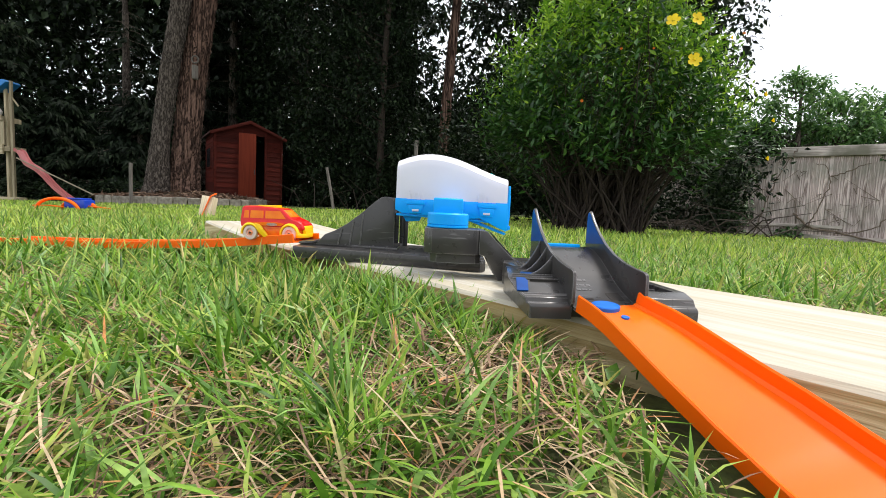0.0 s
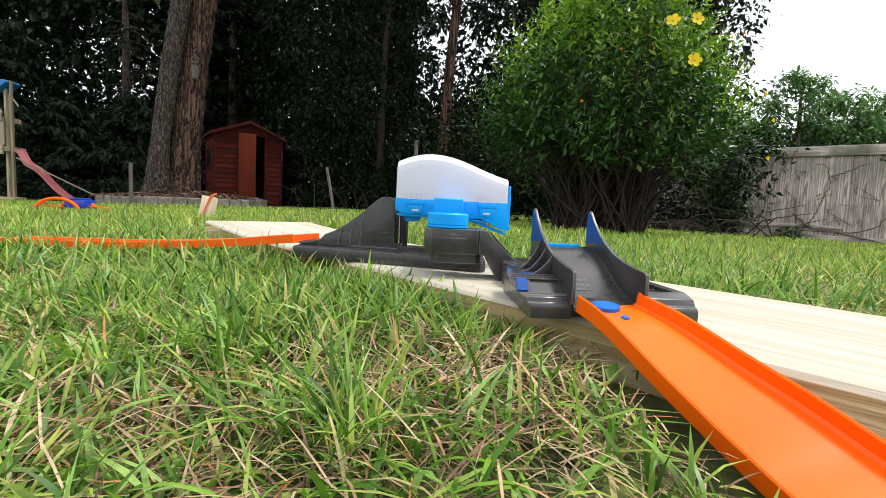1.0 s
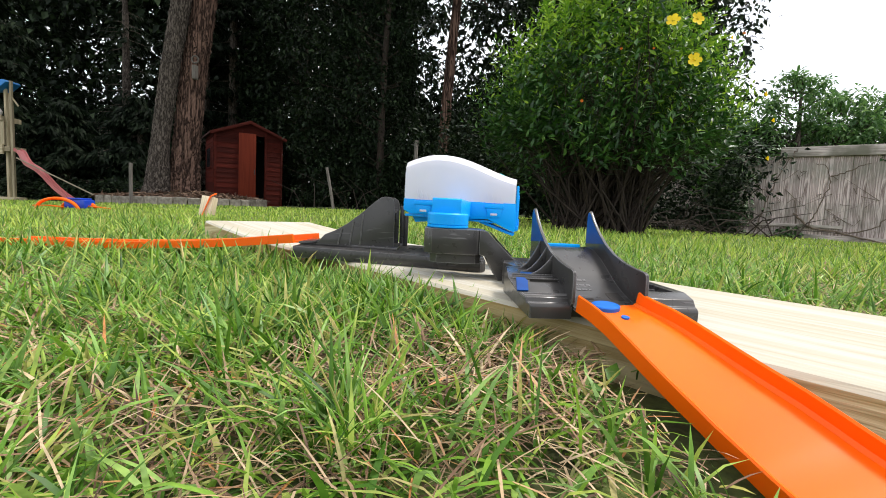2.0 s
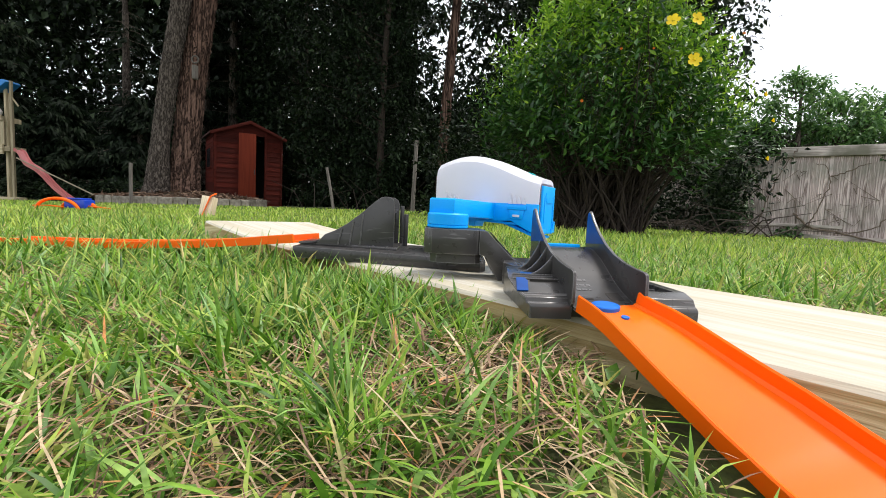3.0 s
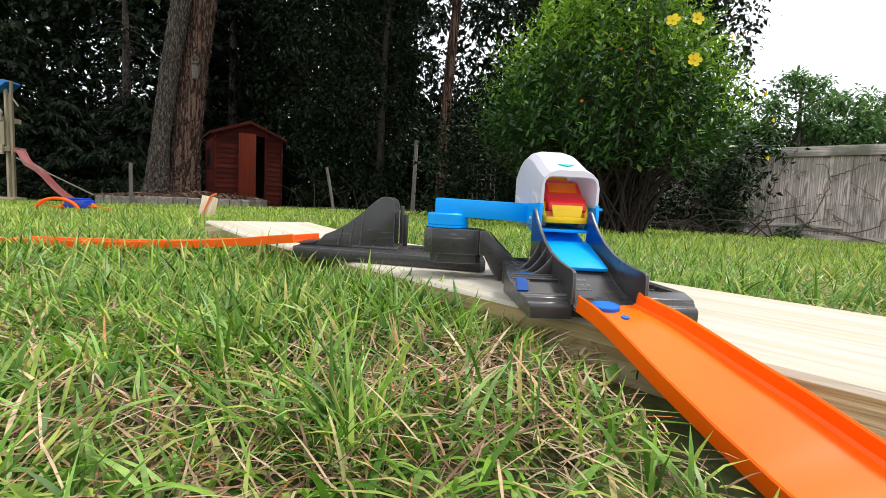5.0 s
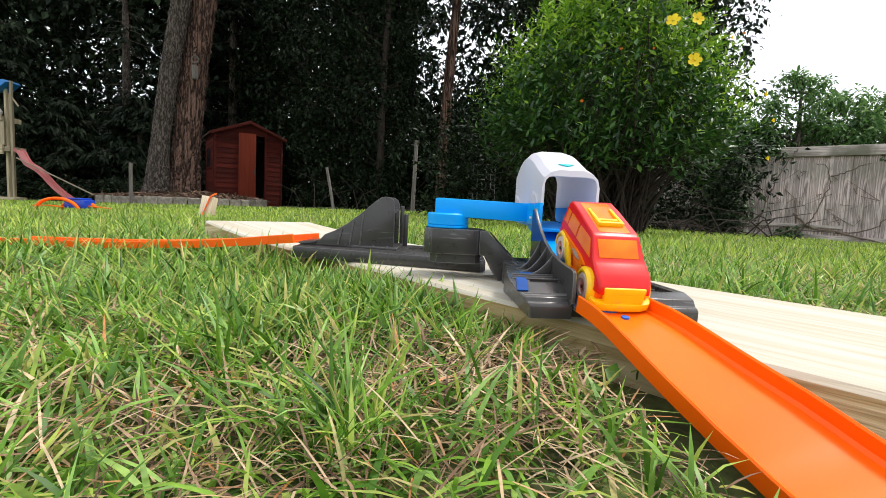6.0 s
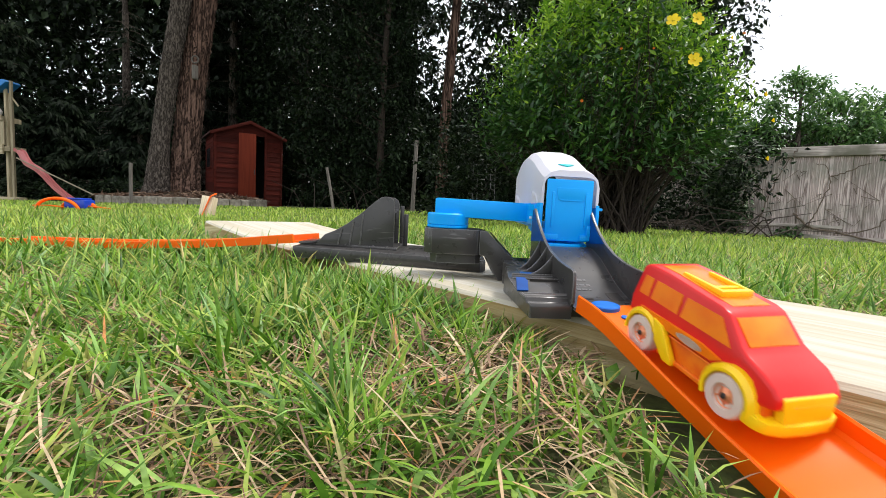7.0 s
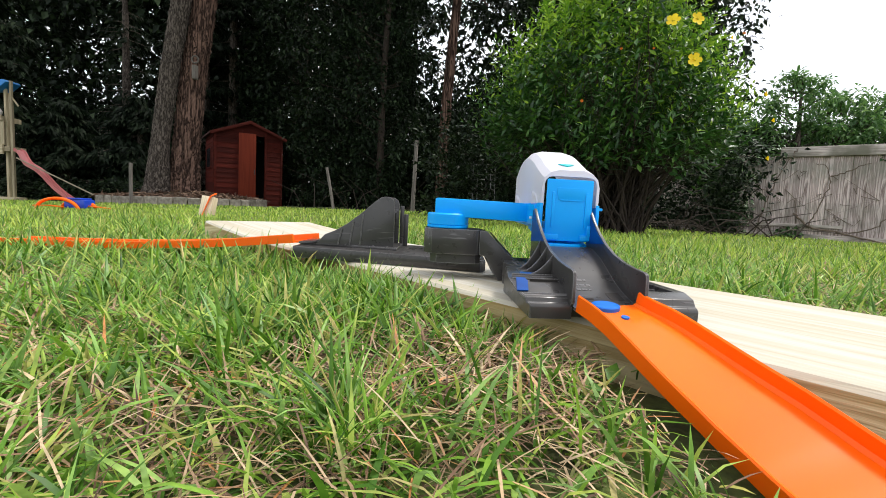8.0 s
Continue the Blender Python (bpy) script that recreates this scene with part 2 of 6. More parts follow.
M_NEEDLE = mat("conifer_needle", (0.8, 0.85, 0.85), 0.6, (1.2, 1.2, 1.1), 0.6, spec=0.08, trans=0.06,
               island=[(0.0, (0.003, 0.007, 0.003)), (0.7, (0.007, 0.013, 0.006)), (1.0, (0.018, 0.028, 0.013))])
M_HEDGELEAF = mat("hedge_leaf", (0.8, 0.85, 0.8), 0.45, (1.2, 1.2, 1.1), 0.9, trans=0.42,
                  island=[(0.0, (0.06, 0.14, 0.045)), (0.7, (0.13, 0.26, 0.07)), (1.0, (0.24, 0.38, 0.12))])
M_IVY = mat("ivy_leaf", (0.8, 0.85, 0.8), 0.35, (1.2, 1.2, 1.1), 3,
            island=[(0.0, (0.025, 0.06, 0.02)), (0.7, (0.05, 0.11, 0.03)), (1.0, (0.10, 0.17, 0.05))])
M_PETAL = mat("yellow_petal", (0.94, 0.64, 0.001), 0.5, (0.96, 0.72, 0.002), 60, trans=0.3)
M_ORANGEBUD = mat("orange_bud", (0.6, 0.16, 0.02), 0.5, (0.7, 0.25, 0.03), 60)
M_TARP = mat("blue_tarpaulin", (0.01, 0.18, 0.5), 0.45, (0.015, 0.22, 0.58), 5, bump=0.2, bump_scale=8)
M_SLIDE = mat("faded_red_slide", (0.50, 0.13, 0.13), 0.4, (0.58, 0.19, 0.18), 3)
M_ROPE = mat("rope", (0.3, 0.25, 0.18), 0.9)
M_WIRE = mat("galvanised_wire", (0.16, 0.16, 0.16), 0.5, metal=0.7)
M_TOYBLUE = mat("royal_blue_plastic", (0.01, 0.05, 0.45), 0.3, (0.012, 0.06, 0.5), 20)
M_VINE = mat("dry_vine", (0.10, 0.075, 0.055), 0.9, (0.2, 0.15, 0.11), 30)


# ---- mesh helpers ----
def part(name, bm, material, parent=None, label="", smooth=True, angle=35):
    me = bpy.data.meshes.new(name)
    bmesh.ops.recalc_face_normals(bm, faces=bm.faces)
    bm.to_mesh(me)
    bm.free()
    me.materials.append(material)
    ob = new(name, me)
    if smooth:
        me.polygons.foreach_set("use_smooth", [True] * len(me.polygons))
        me.set_sharp_from_angle(angle=radians(angle))
    if parent is not None:
        ob.parent = parent
    if label:
        tagged(ob, label)
    return ob


def raw(name, verts, faces, material, parent=None, smooth=False):
    me = bpy.data.meshes.new(name)
    me.from_pydata(verts, [], faces)
    me.materials.append(material)
    if smooth:
        me.polygons.foreach_set("use_smooth", [True] * len(me.polygons))
    ob = new(name, me)
    if parent is not None:
        ob.parent = parent
    return ob


def empty(name, m):
    ob = new(name)
    ob.empty_display_size = 0.02
    ob.matrix_basis = m
    return ob


def bevel(bm, w, seg=2, faces=None):
    es = [e for e in (bm.edges if faces is None else {e for f in faces for e in f.edges})
          if len(e.link_faces) == 2 and e.calc_face_angle(0) > radians(25)]
    bmesh.ops.bevel(bm, geom=es, offset=w, segments=seg, affect="EDGES", profile=0.6, clamp_overlap=True)


def prism(pts, axis, a, b, bev=0.0, bm=None, seg=2):
    """Extrudes a closed outline. axis 'y': outline in x, z; 'x': in y, z; 'z': in x, y."""
    own = bmesh.new()
    def at(p, d):
        return {"y": (p[0], d, p[1]), "x": (d, p[0], p[1]), "z": (p[0], p[1], d)}[axis]
    lo = [own.verts.new(at(p, a)) for p in pts]
    hi = [own.verts.new(at(p, b)) for p in pts]
    own.faces.new(lo)
    own.faces.new(hi[::-1])
    for i in range(len(pts)):
        j = (i + 1) % len(pts)
        own.faces.new((lo[i], hi[i], hi[j], lo[j]))
    bmesh.ops.recalc_face_normals(own, faces=own.faces)
    if bev:
        bevel(own, bev, seg)
    if bm is None:
        return own
    return merge(bm, own)


def merge(bm, other, m=None):
    if m is not None:
        bmesh.ops.transform(other, matrix=m, verts=other.verts)
    me = bpy.data.meshes.new("tmp")
    other.to_mesh(me)
    other.free()
    bm.from_mesh(me)
    bpy.data.meshes.remove(me)
    return bm


def box(x0, x1, y0, y1, z0, z1, bev=0.0, bm=None, m=None, seg=2):
    own = prism([(x0, y0), (x1, y0), (x1, y1), (x0, y1)], "z", z0, z1, bev, seg=seg)
    if m is not None:
        bmesh.ops.transform(own, matrix=m, verts=own.verts)
    return own if bm is None else merge(bm, own)


def lathe(profile, n=32, bm=None, m=None):
    """Turns an outline of (radius, z) about z, closed at both ends."""
    own = bmesh.new()
    rings = []
    for r, z in profile:
        rings.append([own.verts.new((r * math.cos(2 * math.pi * i / n), r * math.sin(2 * math.pi * i / n), z)) for i in range(n)])
    for a, b in zip(rings, rings[1:]):
        for i in range(n):
            own.faces.new((a[i], a[(i + 1) % n], b[(i + 1) % n], b[i]))
    own.faces.new(rings[0][::-1])
    own.faces.new(rings[-1])
    bmesh.ops.recalc_face_normals(own, faces=own.faces)
    if m is not None:
        bmesh.ops.transform(own, matrix=m, verts=own.verts)
    return own if bm is None else merge(bm, own)


def tube(points, radii, n=8, bm=None):
    own = bmesh.new()
    pts = [Vector(p) for p in points]
    rings = []
    for i, p in enumerate(pts):
        d = (pts[min(i + 1, len(pts) - 1)] - pts[max(i - 1, 0)]).normalized()
        u = d.cross(Vector((0.31, 0.2, 0.93))).normalized()
        v = d.cross(u)
        r = radii[i] if hasattr(radii, "__len__") else radii
        rings.append([own.verts.new(p + (u * math.cos(2 * math.pi * k / n) + v * math.sin(2 * math.pi * k / n)) * r) for k in range(n)])
    for a, b in zip(rings, rings[1:]):
        for i in range(n):
            own.faces.new((a[i], a[(i + 1) % n], b[(i + 1) % n], b[i]))
    own.faces.new(rings[0][::-1])
    own.faces.new(rings[-1])
    return own if bm is None else merge(bm, own)


def sweep(section, path, bm=None, lean=None):
    """Sweeps a closed (side, up) outline along a path of points; side is level and square to the path."""
    own = bmesh.new()
    pts = [Vector(p) for p in path]
    rings = []
    for i, p in enumerate(pts):
        d = (pts[min(i + 1, len(pts) - 1)] - pts[max(i - 1, 0)]).normalized()
        side = d.cross(Vector((0, 0, 1))).normalized()
        up = side.cross(d)
        if lean is not None:
            q = Matrix.Rotation(radians(lean(p.y)), 3, d)
            side, up = q @ side, q @ up
        rings.append([own.verts.new(p + side * s + up * u) for s, u in section])
    k = len(section)
    for a, b in zip(rings, rings[1:]):
        for i in range(k):
            own.faces.new((a[i], b[i], b[(i + 1) % k], a[(i + 1) % k]))
    own.faces.new(rings[0])
    own.faces.new(rings[-1][::-1])
    return own if bm is None else merge(bm, own)


def smooth_path(keys, n):
    """Catmull-Rom through the keys, n steps to each stretch."""
    ks = [Vector(k) for k in keys]
    ks = [2 * ks[0] - ks[1], *ks, 2 * ks[-1] - ks[-2]]
    out = []
    for i in range(1, len(ks) - 2):
        for j in range(n):
            t = j / n
            a, b, c, d = ks[i - 1:i + 3]
            out.append(0.5 * (2 * b + (c - a) * t + (2 * a - 5 * b + 4 * c - d) * t * t + (3 * b - a - 3 * c + d) * t ** 3))
    return out + [ks[-2]]


def level(x, y):
    """Height of the ground."""
    left, right = -x - 0.5, x - 0.6
    fall = 0.0125 * (left + np.sqrt(left * left + 0.1)) + 0.0045 * (right + np.sqrt(right * right + 0.1)) - 0.0028
    mound = 0.011 * np.exp(-((x - 0.06) / 0.13) ** 2 - ((y - 0.20) / 0.085) ** 2)
    return 0.010 + mound - np.minimum(fall, 0.4) + 0.004 * np.sin(x * 1.7 + 0.6) * np.sin(y * 1.3) * np.minimum(1.0, np.maximum(0.0, y - 1.2))


# ---- ground ----
def make_ground():
    xs = np.concatenate([np.linspace(-60, -8, 14)[:-1], np.linspace(-8, -0.5, 28)[:-1], np.linspace(-0.5, 0.5, 34), np.linspace(0.5, 8, 28)[1:], np.linspace(8, 60, 14)[1:]])
    ys = np.concatenate([np.linspace(-40, -2, 12)[:-1], np.linspace(-2, -0.1, 8)[:-1], np.linspace(-0.1, 0.6, 26), np.linspace(0.6, 12, 50)[1:], np.linspace(12, 90, 18)[1:]])
    gx, gy = np.meshgrid(xs, ys)
    gz = level(gx, gy) - 0.004
    v = np.stack([gx, gy, gz], -1).reshape(-1, 3).tolist()
    w = len(xs)
    f = [(j * w + i, j * w + i + 1, (j + 1) * w + i + 1, (j + 1) * w + i) for j in range(len(ys) - 1) for i in range(w - 1)]
    tagged(raw("ground", v, f, M_TURF, smooth=True), "mossy green-brown turf under the lawn and trees", "ground", kind="structure")


make_ground()

# ---- timber board under the toy ----
BOARD_Z = 0.046
BOARD_A, BOARD_B = Vector((-0.448, 0.826)), Vector((0.568, -0.283))
BOARD_DIR = (BOARD_B - BOARD_A).normalized()
BOARD_N = Vector((-BOARD_DIR.y, BOARD_DIR.x))
BOARD_W, BOARD_L = 0.21, (BOARD_B - BOARD_A).length


def make_board():
    bm = box(0, BOARD_L, 0, BOARD_W, 0, BOARD_Z, 0.007, seg=3)
    for u in (0.06, 0.13, 0.20, 0.28, 0.36):
        bmesh.ops.bisect_plane(bm, geom=bm.verts[:] + bm.edges[:] + bm.faces[:], plane_co=(u, 0, 0), plane_no=(1, 0, 0))
    for v in bm.verts:
        # the far end has warped upwards a little
        v.co.z += 0.013 * max(0.0, (0.38 - v.co.x) / 0.38) ** 2
    ob = part("timber_board", bm, M_PINE, label="long pale planed pine board lying on the lawn")
    ob["category"] = "board"
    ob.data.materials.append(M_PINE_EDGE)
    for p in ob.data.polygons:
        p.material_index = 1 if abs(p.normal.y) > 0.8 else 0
    ob.matrix_basis = Matrix.Translation((BOARD_A.x, BOARD_A.y, 0)) @ Matrix.Rotation(math.atan2(BOARD_DIR.y, BOARD_DIR.x), 4, "Z")


make_board()

# ---- exit and entry tracks ----
EXIT_KEYS = [(0.0945, 0.246, 0.0546), (0.1018, 0.222, 0.0502), (0.1063, 0.205, 0.0459), (0.1102, 0.190, 0.0417), (0.1142, 0.175, 0.0376), (0.1184, 0.160, 0.0337),
             (0.1223, 0.145, 0.0298), (0.1258, 0.130, 0.0261), (0.1322, 0.100, 0.0212), (0.1430, 0.05, 0.0180), (0.153, 0.0, 0.0175), (0.168, -0.10, 0.0175), (0.190, -0.3, 0.0175)]


def bank(y):
    """Degrees by which the exit track leans towards its nearer side."""
    return 17.5 * min(1.0, max(0.12, (0.246 - y) / 0.09)) * min(1.0, max(0.3, (y + 0.06) / 0.10))


EXIT_PATH = smooth_path(EXIT_KEYS, 10)
ENTRY_KEYS = [(-0.60, 0.615, 0.026), (-0.50, 0.610, 0.028), (-0.40, 0.595, 0.033), (-0.27, 0.552, 0.045), (-0.153, 0.494, 0.0608)]
ENTRY_PATH = smooth_path(ENTRY_KEYS, 8)
TRACK_SECTION = [(-0.0205, -0.0020), (0.0205, -0.0020), (0.0205, 0.0070), (0.0198, 0.0076), (0.0188, 0.0070), (0.0184, 0.0012), (0.0168, 0.0),
                 (-0.0168, 0.0), (-0.0184, 0.0012), (-0.0188, 0.0070), (-0.0198, 0.0076), (-0.0205, 0.0070)]


def make_tracks():
    t = part("toy_track", sweep(TRACK_SECTION, EXIT_PATH, None, bank), M_TRACK, label="glossy orange plastic toy car track sloping off the board", angle=30)
    t["category"], t["group"] = "toy track", "orange toy tracks"
    p, d = EXIT_PATH[0], (EXIT_PATH[3] - EXIT_PATH[0]).normalized()
    lay = Matrix.Translation(p + d * 0.004 + Vector((-0.004, 0, 0.0012))) @ Matrix.Rotation(math.atan2(-d.z, -d.y), 4, "X")
    tongue = lathe([(0.0080, -0.0012), (0.0080, 0.0008), (0.0073, 0.0013), (0.0005, 0.0014)], 28, m=lay @ Matrix.Diagonal((1, 0.75, 1, 1)))
    part("connector", tongue, M_DEEPBLUE_PLASTIC, t, "blue track connector tab")
    lay2 = Matrix.Translation(p + d * 0.0165 + Vector((-0.001, 0, 0.0006))) @ Matrix.Rotation(math.atan2(-d.z, -d.y), 4, "X")
    part("rivet", lathe([(0.0021, -0.001), (0.0021, 0.0003), (0.0005, 0.0005)], 16, m=lay2), M_DEEPBLUE_PLASTIC, t, "small blue rivet")
    e = part("toy_track", sweep(TRACK_SECTION, ENTRY_PATH), M_TRACK, label="orange plastic toy car track lying in the grass", angle=30)
    e["category"], e["group"] = "toy track", "orange toy tracks"


M_DEEPBLUE_PLASTIC = mat("connector_blue", (0.003, 0.115, 0.52), 0.38, (0.004, 0.14, 0.60), 60, spec=0.3)
make_tracks()

# ---- swivel toy ----
TOY = Vector((0.003, 0.385, 0.046))
ARM_R = 0.0880
CAB_L, CAB_W = 0.0565, 0.0213
TO_TOY = Matrix.Translation(-TOY)
ENTRY_SIDE = Matrix.Translation((0, 0, 0.105)) @ Matrix.Diagonal((1.04, 1.04, 1.04, 1)) @ Matrix.Translation((0, 0, -0.105))
LANDING = Matrix.Translation((0.0938, 0.25, 0.0)) @ Matrix.Rotation(radians(5), 4, "Z")


def placed(bm, m=None):
    """Brings a part drawn in the garden's (or the landing's) space into the toy's space."""
    bmesh.ops.transform(bm, matrix=TO_TOY @ m if m is not None else TO_TOY, verts=bm.verts)
    return bm


def make_toy():
    toy = tagged(empty("swivel_track_toy", Matrix.Translation(TOY)),
                 "charcoal, blue and white plastic swivel track toy on a board", "toy")
    # entry side
    slab = prism([(-0.1555, 0.454), (0.036, 0.412), (0.041, 0.417), (0.041, 0.505), (-0.03, 0.535), (-0.158, 0.535)], "z", 0.0463, 0.0580, 0.0018)
    part("entry_base", placed(slab), M_BLACK, toy)
    plate = prism([(-0.150, 0.4615), (-0.046, 0.440), (-0.046, 0.505), (-0.148, 0.508)], "z", 0.0590, 0.0625, 0.0013)
    for k in range(4):
        x = -0.10 + 0.014 * k
        box(x, x + 0.0015, 0.447, 0.505, 0.0625, 0.0632, 0.0003, plate)
    part("entry_plate", placed(plate, ENTRY_SIDE), M_BLACK, toy)
    up = [(-0.149, 0.0628), (-0.135, 0.0640), (-0.118, 0.0688), (-0.100, 0.0765), (-0.080, 0.0870), (-0.066, 0.0945), (-0.0535, 0.0985)]
    kick = prism(up + [(x, z - 0.002) for x, z in up[::-1]], "y", 0.4545, 0.4945, 0.0003)
    part("entry_ramp", placed(kick, ENTRY_SIDE), M_BLACK, toy)
    fin = [(-0.130, 0.0615), (-0.1210, 0.0720), (-0.111, 0.0762), (-0.099, 0.0835), (-0.0835, 0.0960), (-0.0700, 0.1085), (-0.0645, 0.1122),
           (-0.0600, 0.1132), (-0.0560, 0.1128), (-0.0525, 0.1105), (-0.0508, 0.1065), (-0.0505, 0.0610)]
    for y in (0.4500, 0.4955):
        f = part("side_fin", placed(prism(fin, "y", y, y + 0.0022, 0.0005), ENTRY_SIDE), M_BLACK, toy)
        if y < 0.46:
            for k, (x0, x1, z1) in enumerate(((-0.108, -0.104, 0.0785), (-0.096, -0.0925, 0.0870), (-0.0855, -0.083, 0.0945))):
                rib = prism([(x0, 0.0622), (x0 + 0.0012, 0.0622), (x1 + 0.0012, z1), (x1, z1)], "y", y - 0.0014, y + 0.0002)
                part("rib", placed(rib, ENTRY_SIDE), M_BLACK, f)
    post = box(-0.0500, -0.0455, 0.4975, 0.5005, 0.0590, 0.1045, 0.0008)
    box(-0.0455, -0.0405, 0.4975, 0.5005, 0.0590, 0.0955, 0.0008, post)
    part("end_post", placed(post, ENTRY_SIDE), M_BLACK, toy)
    # pivot
    octa = [(-0.0100, 0.3672), (0.0160, 0.3660), (0.0285, 0.3690), (0.0340, 0.3760), (0.0340, 0.400), (0.020, 0.412), (-0.0080, 0.412), (-0.0165, 0.402), (-0.0165, 0.3755)]
    blk = prism(octa, "z", 0.0668, 0.0880, 0.0014)
    prism([(x * 0.85 + 0.003, 0.39 + (y - 0.39) * 0.85) for x, y in octa], "z", 0.0590, 0.0672, 0.0, blk)
    part("pivot_block", placed(blk), M_BLACK, toy)
    low = prism([(-0.006, 0.4245), (0.0345, 0.4145), (0.0395, 0.4190), (0.0395, 0.44), (-0.006, 0.44)], "z", 0.0463, 0.0600, 0.0008)
    part("pivot_foot", placed(low), M_BLACK, toy)
    arm = [(0.030, 0.0880), (0.0365, 0.0873), (0.0590, 0.0655), (0.0640, 0.0640), (0.0640, 0.0463), (0.0475, 0.0463), (0.0440, 0.0510), (0.0360, 0.0660), (0.030, 0.0672)]
    br = prism(arm, "y", 0.3700, 0.4040, 0.0015)
    prism([(0.0395, 0.0865), (0.0420, 0.0842), (0.0590, 0.0672), (0.0568, 0.0672)], "y", 0.3735, 0.3965, 0.0004, br)
    part("bridge", placed(br), M_BLACK, toy)
    hub = prism([(0.0490, 0.3560), (0.0545, 0.3360), (0.0620, 0.3280), (0.0800, 0.3280), (0.0800, 0.3960), (0.0560, 0.3960)], "z", 0.0463, 0.0640, 0.0020)
    for k in range(5):
        a = 0.0575 + 0.0042 * k
        box(a, a + 0.0026, 0.338, 0.364, 0.0640, 0.0649, 0.0003, hub)
    part("hub_plate", placed(hub), M_BLACK, toy)
    # landing
    def shelf(x0, x1):
        pr = [(-0.0045, 0.0463), (-0.0045, 0.0535), (-0.0035, 0.0550), (-0.0020, 0.0552), (-0.0010, 0.0578), (0.004, 0.0600), (0.012, 0.0640), (0.020, 0.0655), (0.0700, 0.0660), (0.0740, 0.0640), (0.0740, 0.0463)]
        return prism(pr, "x", x0, x1, 0.0013)
    left = shelf(-0.0520, -0.0205)
    for k, (y, z) in enumerate(((0.0015, 0.0592), (0.0150, 0.0655), (0.026, 0.0664))):
        box(-0.0505, -0.0215, y, y + 0.0012, z - 0.002, z + 0.0006, 0.0003, left)
    for v in left.verts:
        if v.co.x < -0.035 and v.co.y > 0.022:
            v.co.x += 0.010 * min(1.0, (v.co.y - 0.022) / 0.02)
    for v in left.verts:
        if v.co.x < -0.043:
            v.co.x += 0.008 * min(1.0, max(0.0, (0.0075 - v.co.y) / 0.012))
    shelf_l = part("landing_shelf", placed(left, LANDING), M_BLACK, toy)
    # The front corner quad paints in a blue reflection on a glossy facet.
    for (x, y, z, sx, sy, tilt) in ((-0.0375, 0.0330, 0.0662, 0.0048, 0.0055, 0), (-0.0462, 0.0095, 0.0634, 0.0042, 0.0065, 25)):
        quad = prism([(-sx, -sy), (sx * 0.6, -sy), (sx, sy * 0.5), (sx * 0.7, sy), (-sx * 0.5, sy)], "z", -0.0006, 0.0002)
        bmesh.ops.transform(quad, matrix=Matrix.Translation((x, y, z)) @ Matrix.Rotation(radians(tilt), 4, "X"), verts=quad.verts)
        part("sticker", placed(quad, LANDING), M_DEEPBLUE, shelf_l, "dark blue angular patch with a painted reflection")
    # Flat dark plate without a hollow; its colour is the shade of one.
    pocket = box(-0.0400, -0.0235, 0.0135, 0.0215, 0.0640, 0.0657, 0.0)
    part("pocket", placed(pocket, LANDING), M_RECESS_SHADE, shelf_l, "flat dark plate painted as a shaded hollow")
    right = bmesh.new()
    pr = [(-0.0045, 0.0463), (-0.0045, 0.0530), (-0.0030, 0.0548), (-0.0015, 0.0552), (0.001, 0.0590), (0.010, 0.0618), (0.010, 0.0463)]
    prism(pr, "x", 0.0205, 0.0545, 0.0008, right)
    box(0.0480, 0.0545, 0.010, 0.070, 0.0463, 0.0618, 0.0008, right)
    box(0.0205, 0.0480, 0.010, 0.070, 0.0463, 0.0560, 0.0004, right)
    box(0.0205, 0.0545, 0.064, 0.074, 0.0463, 0.0640, 0.0008, right)
    box(0.0225, 0.0460, 0.028, 0.0292, 0.0560, 0.0600, 0.0002, right)
    part("landing_shelf", placed(right, LANDING), M_BLACK, toy)
    path = [(0.0780, 0.0815), (0.0690, 0.0808), (0.0570, 0.0772), (0.0450, 0.0715), (0.0330, 0.0650), (0.0220, 0.0600), (0.0110, 0.0565), (0.0, 0.0547), (-0.0070, 0.0538)]
    path = [(v.x, v.y) for v in smooth_path([(a, b, 0) for a, b in path], 4)]
    fl = prism(path + [(y, z - 0.0018) for y, z in path[::-1]], "x", -0.0200, 0.0200, 0.0)
    box(-0.0196, 0.0196, 0.002, 0.070, 0.0463, 0.0530, 0.0, fl)
    ramp = part("landing_ramp", placed(fl, LANDING), M_BLACK, toy)
    def ramp_at(y):
        zs = sorted(path)
        z = float(np.interp(y, [a for a, _ in zs], [b for _, b in zs]))
        return z, math.atan2(float(np.interp(y + 0.002, [a for a, _ in zs], [b for _, b in zs])) - z, 0.002)
    for k in range(3):
        y = 0.020 + 0.0050 * k
        z, slope = ramp_at(y)
        for x0, x1 in ((-0.0085, -0.0062), (-0.0052, -0.0022), (-0.0010, 0.0004 + 0.001 * (k % 2))):
            tick = box(x0, x1, -0.0008, 0.0008, -0.0004, 0.0003, 0.0)
            bmesh.ops.transform(tick, matrix=Matrix.Translation((0, y, z)) @ Matrix.Rotation(slope, 4, "X"), verts=tick.verts)
            part("moulded_line", placed(tick, LANDING), M_BLACK, ramp)
    # Flush dark plates painted with the shade of holes in the ramp.
    for x, y, sx, sy in ((-0.0050, 0.0085, 0.0026, 0.0013), (0.0120, 0.0115, 0.0042, 0.0062)):
        z, slope = ramp_at(y)
        slot = prism([(sx * math.cos(a), sy * math.sin(a)) for a in np.linspace(0, 2 * math.pi, 20, endpoint=False)] if sx < 0.003 else [(-sx, -sy), (sx, -sy), (sx, sy), (-sx, sy)], "z", -0.0010, 0.0002)
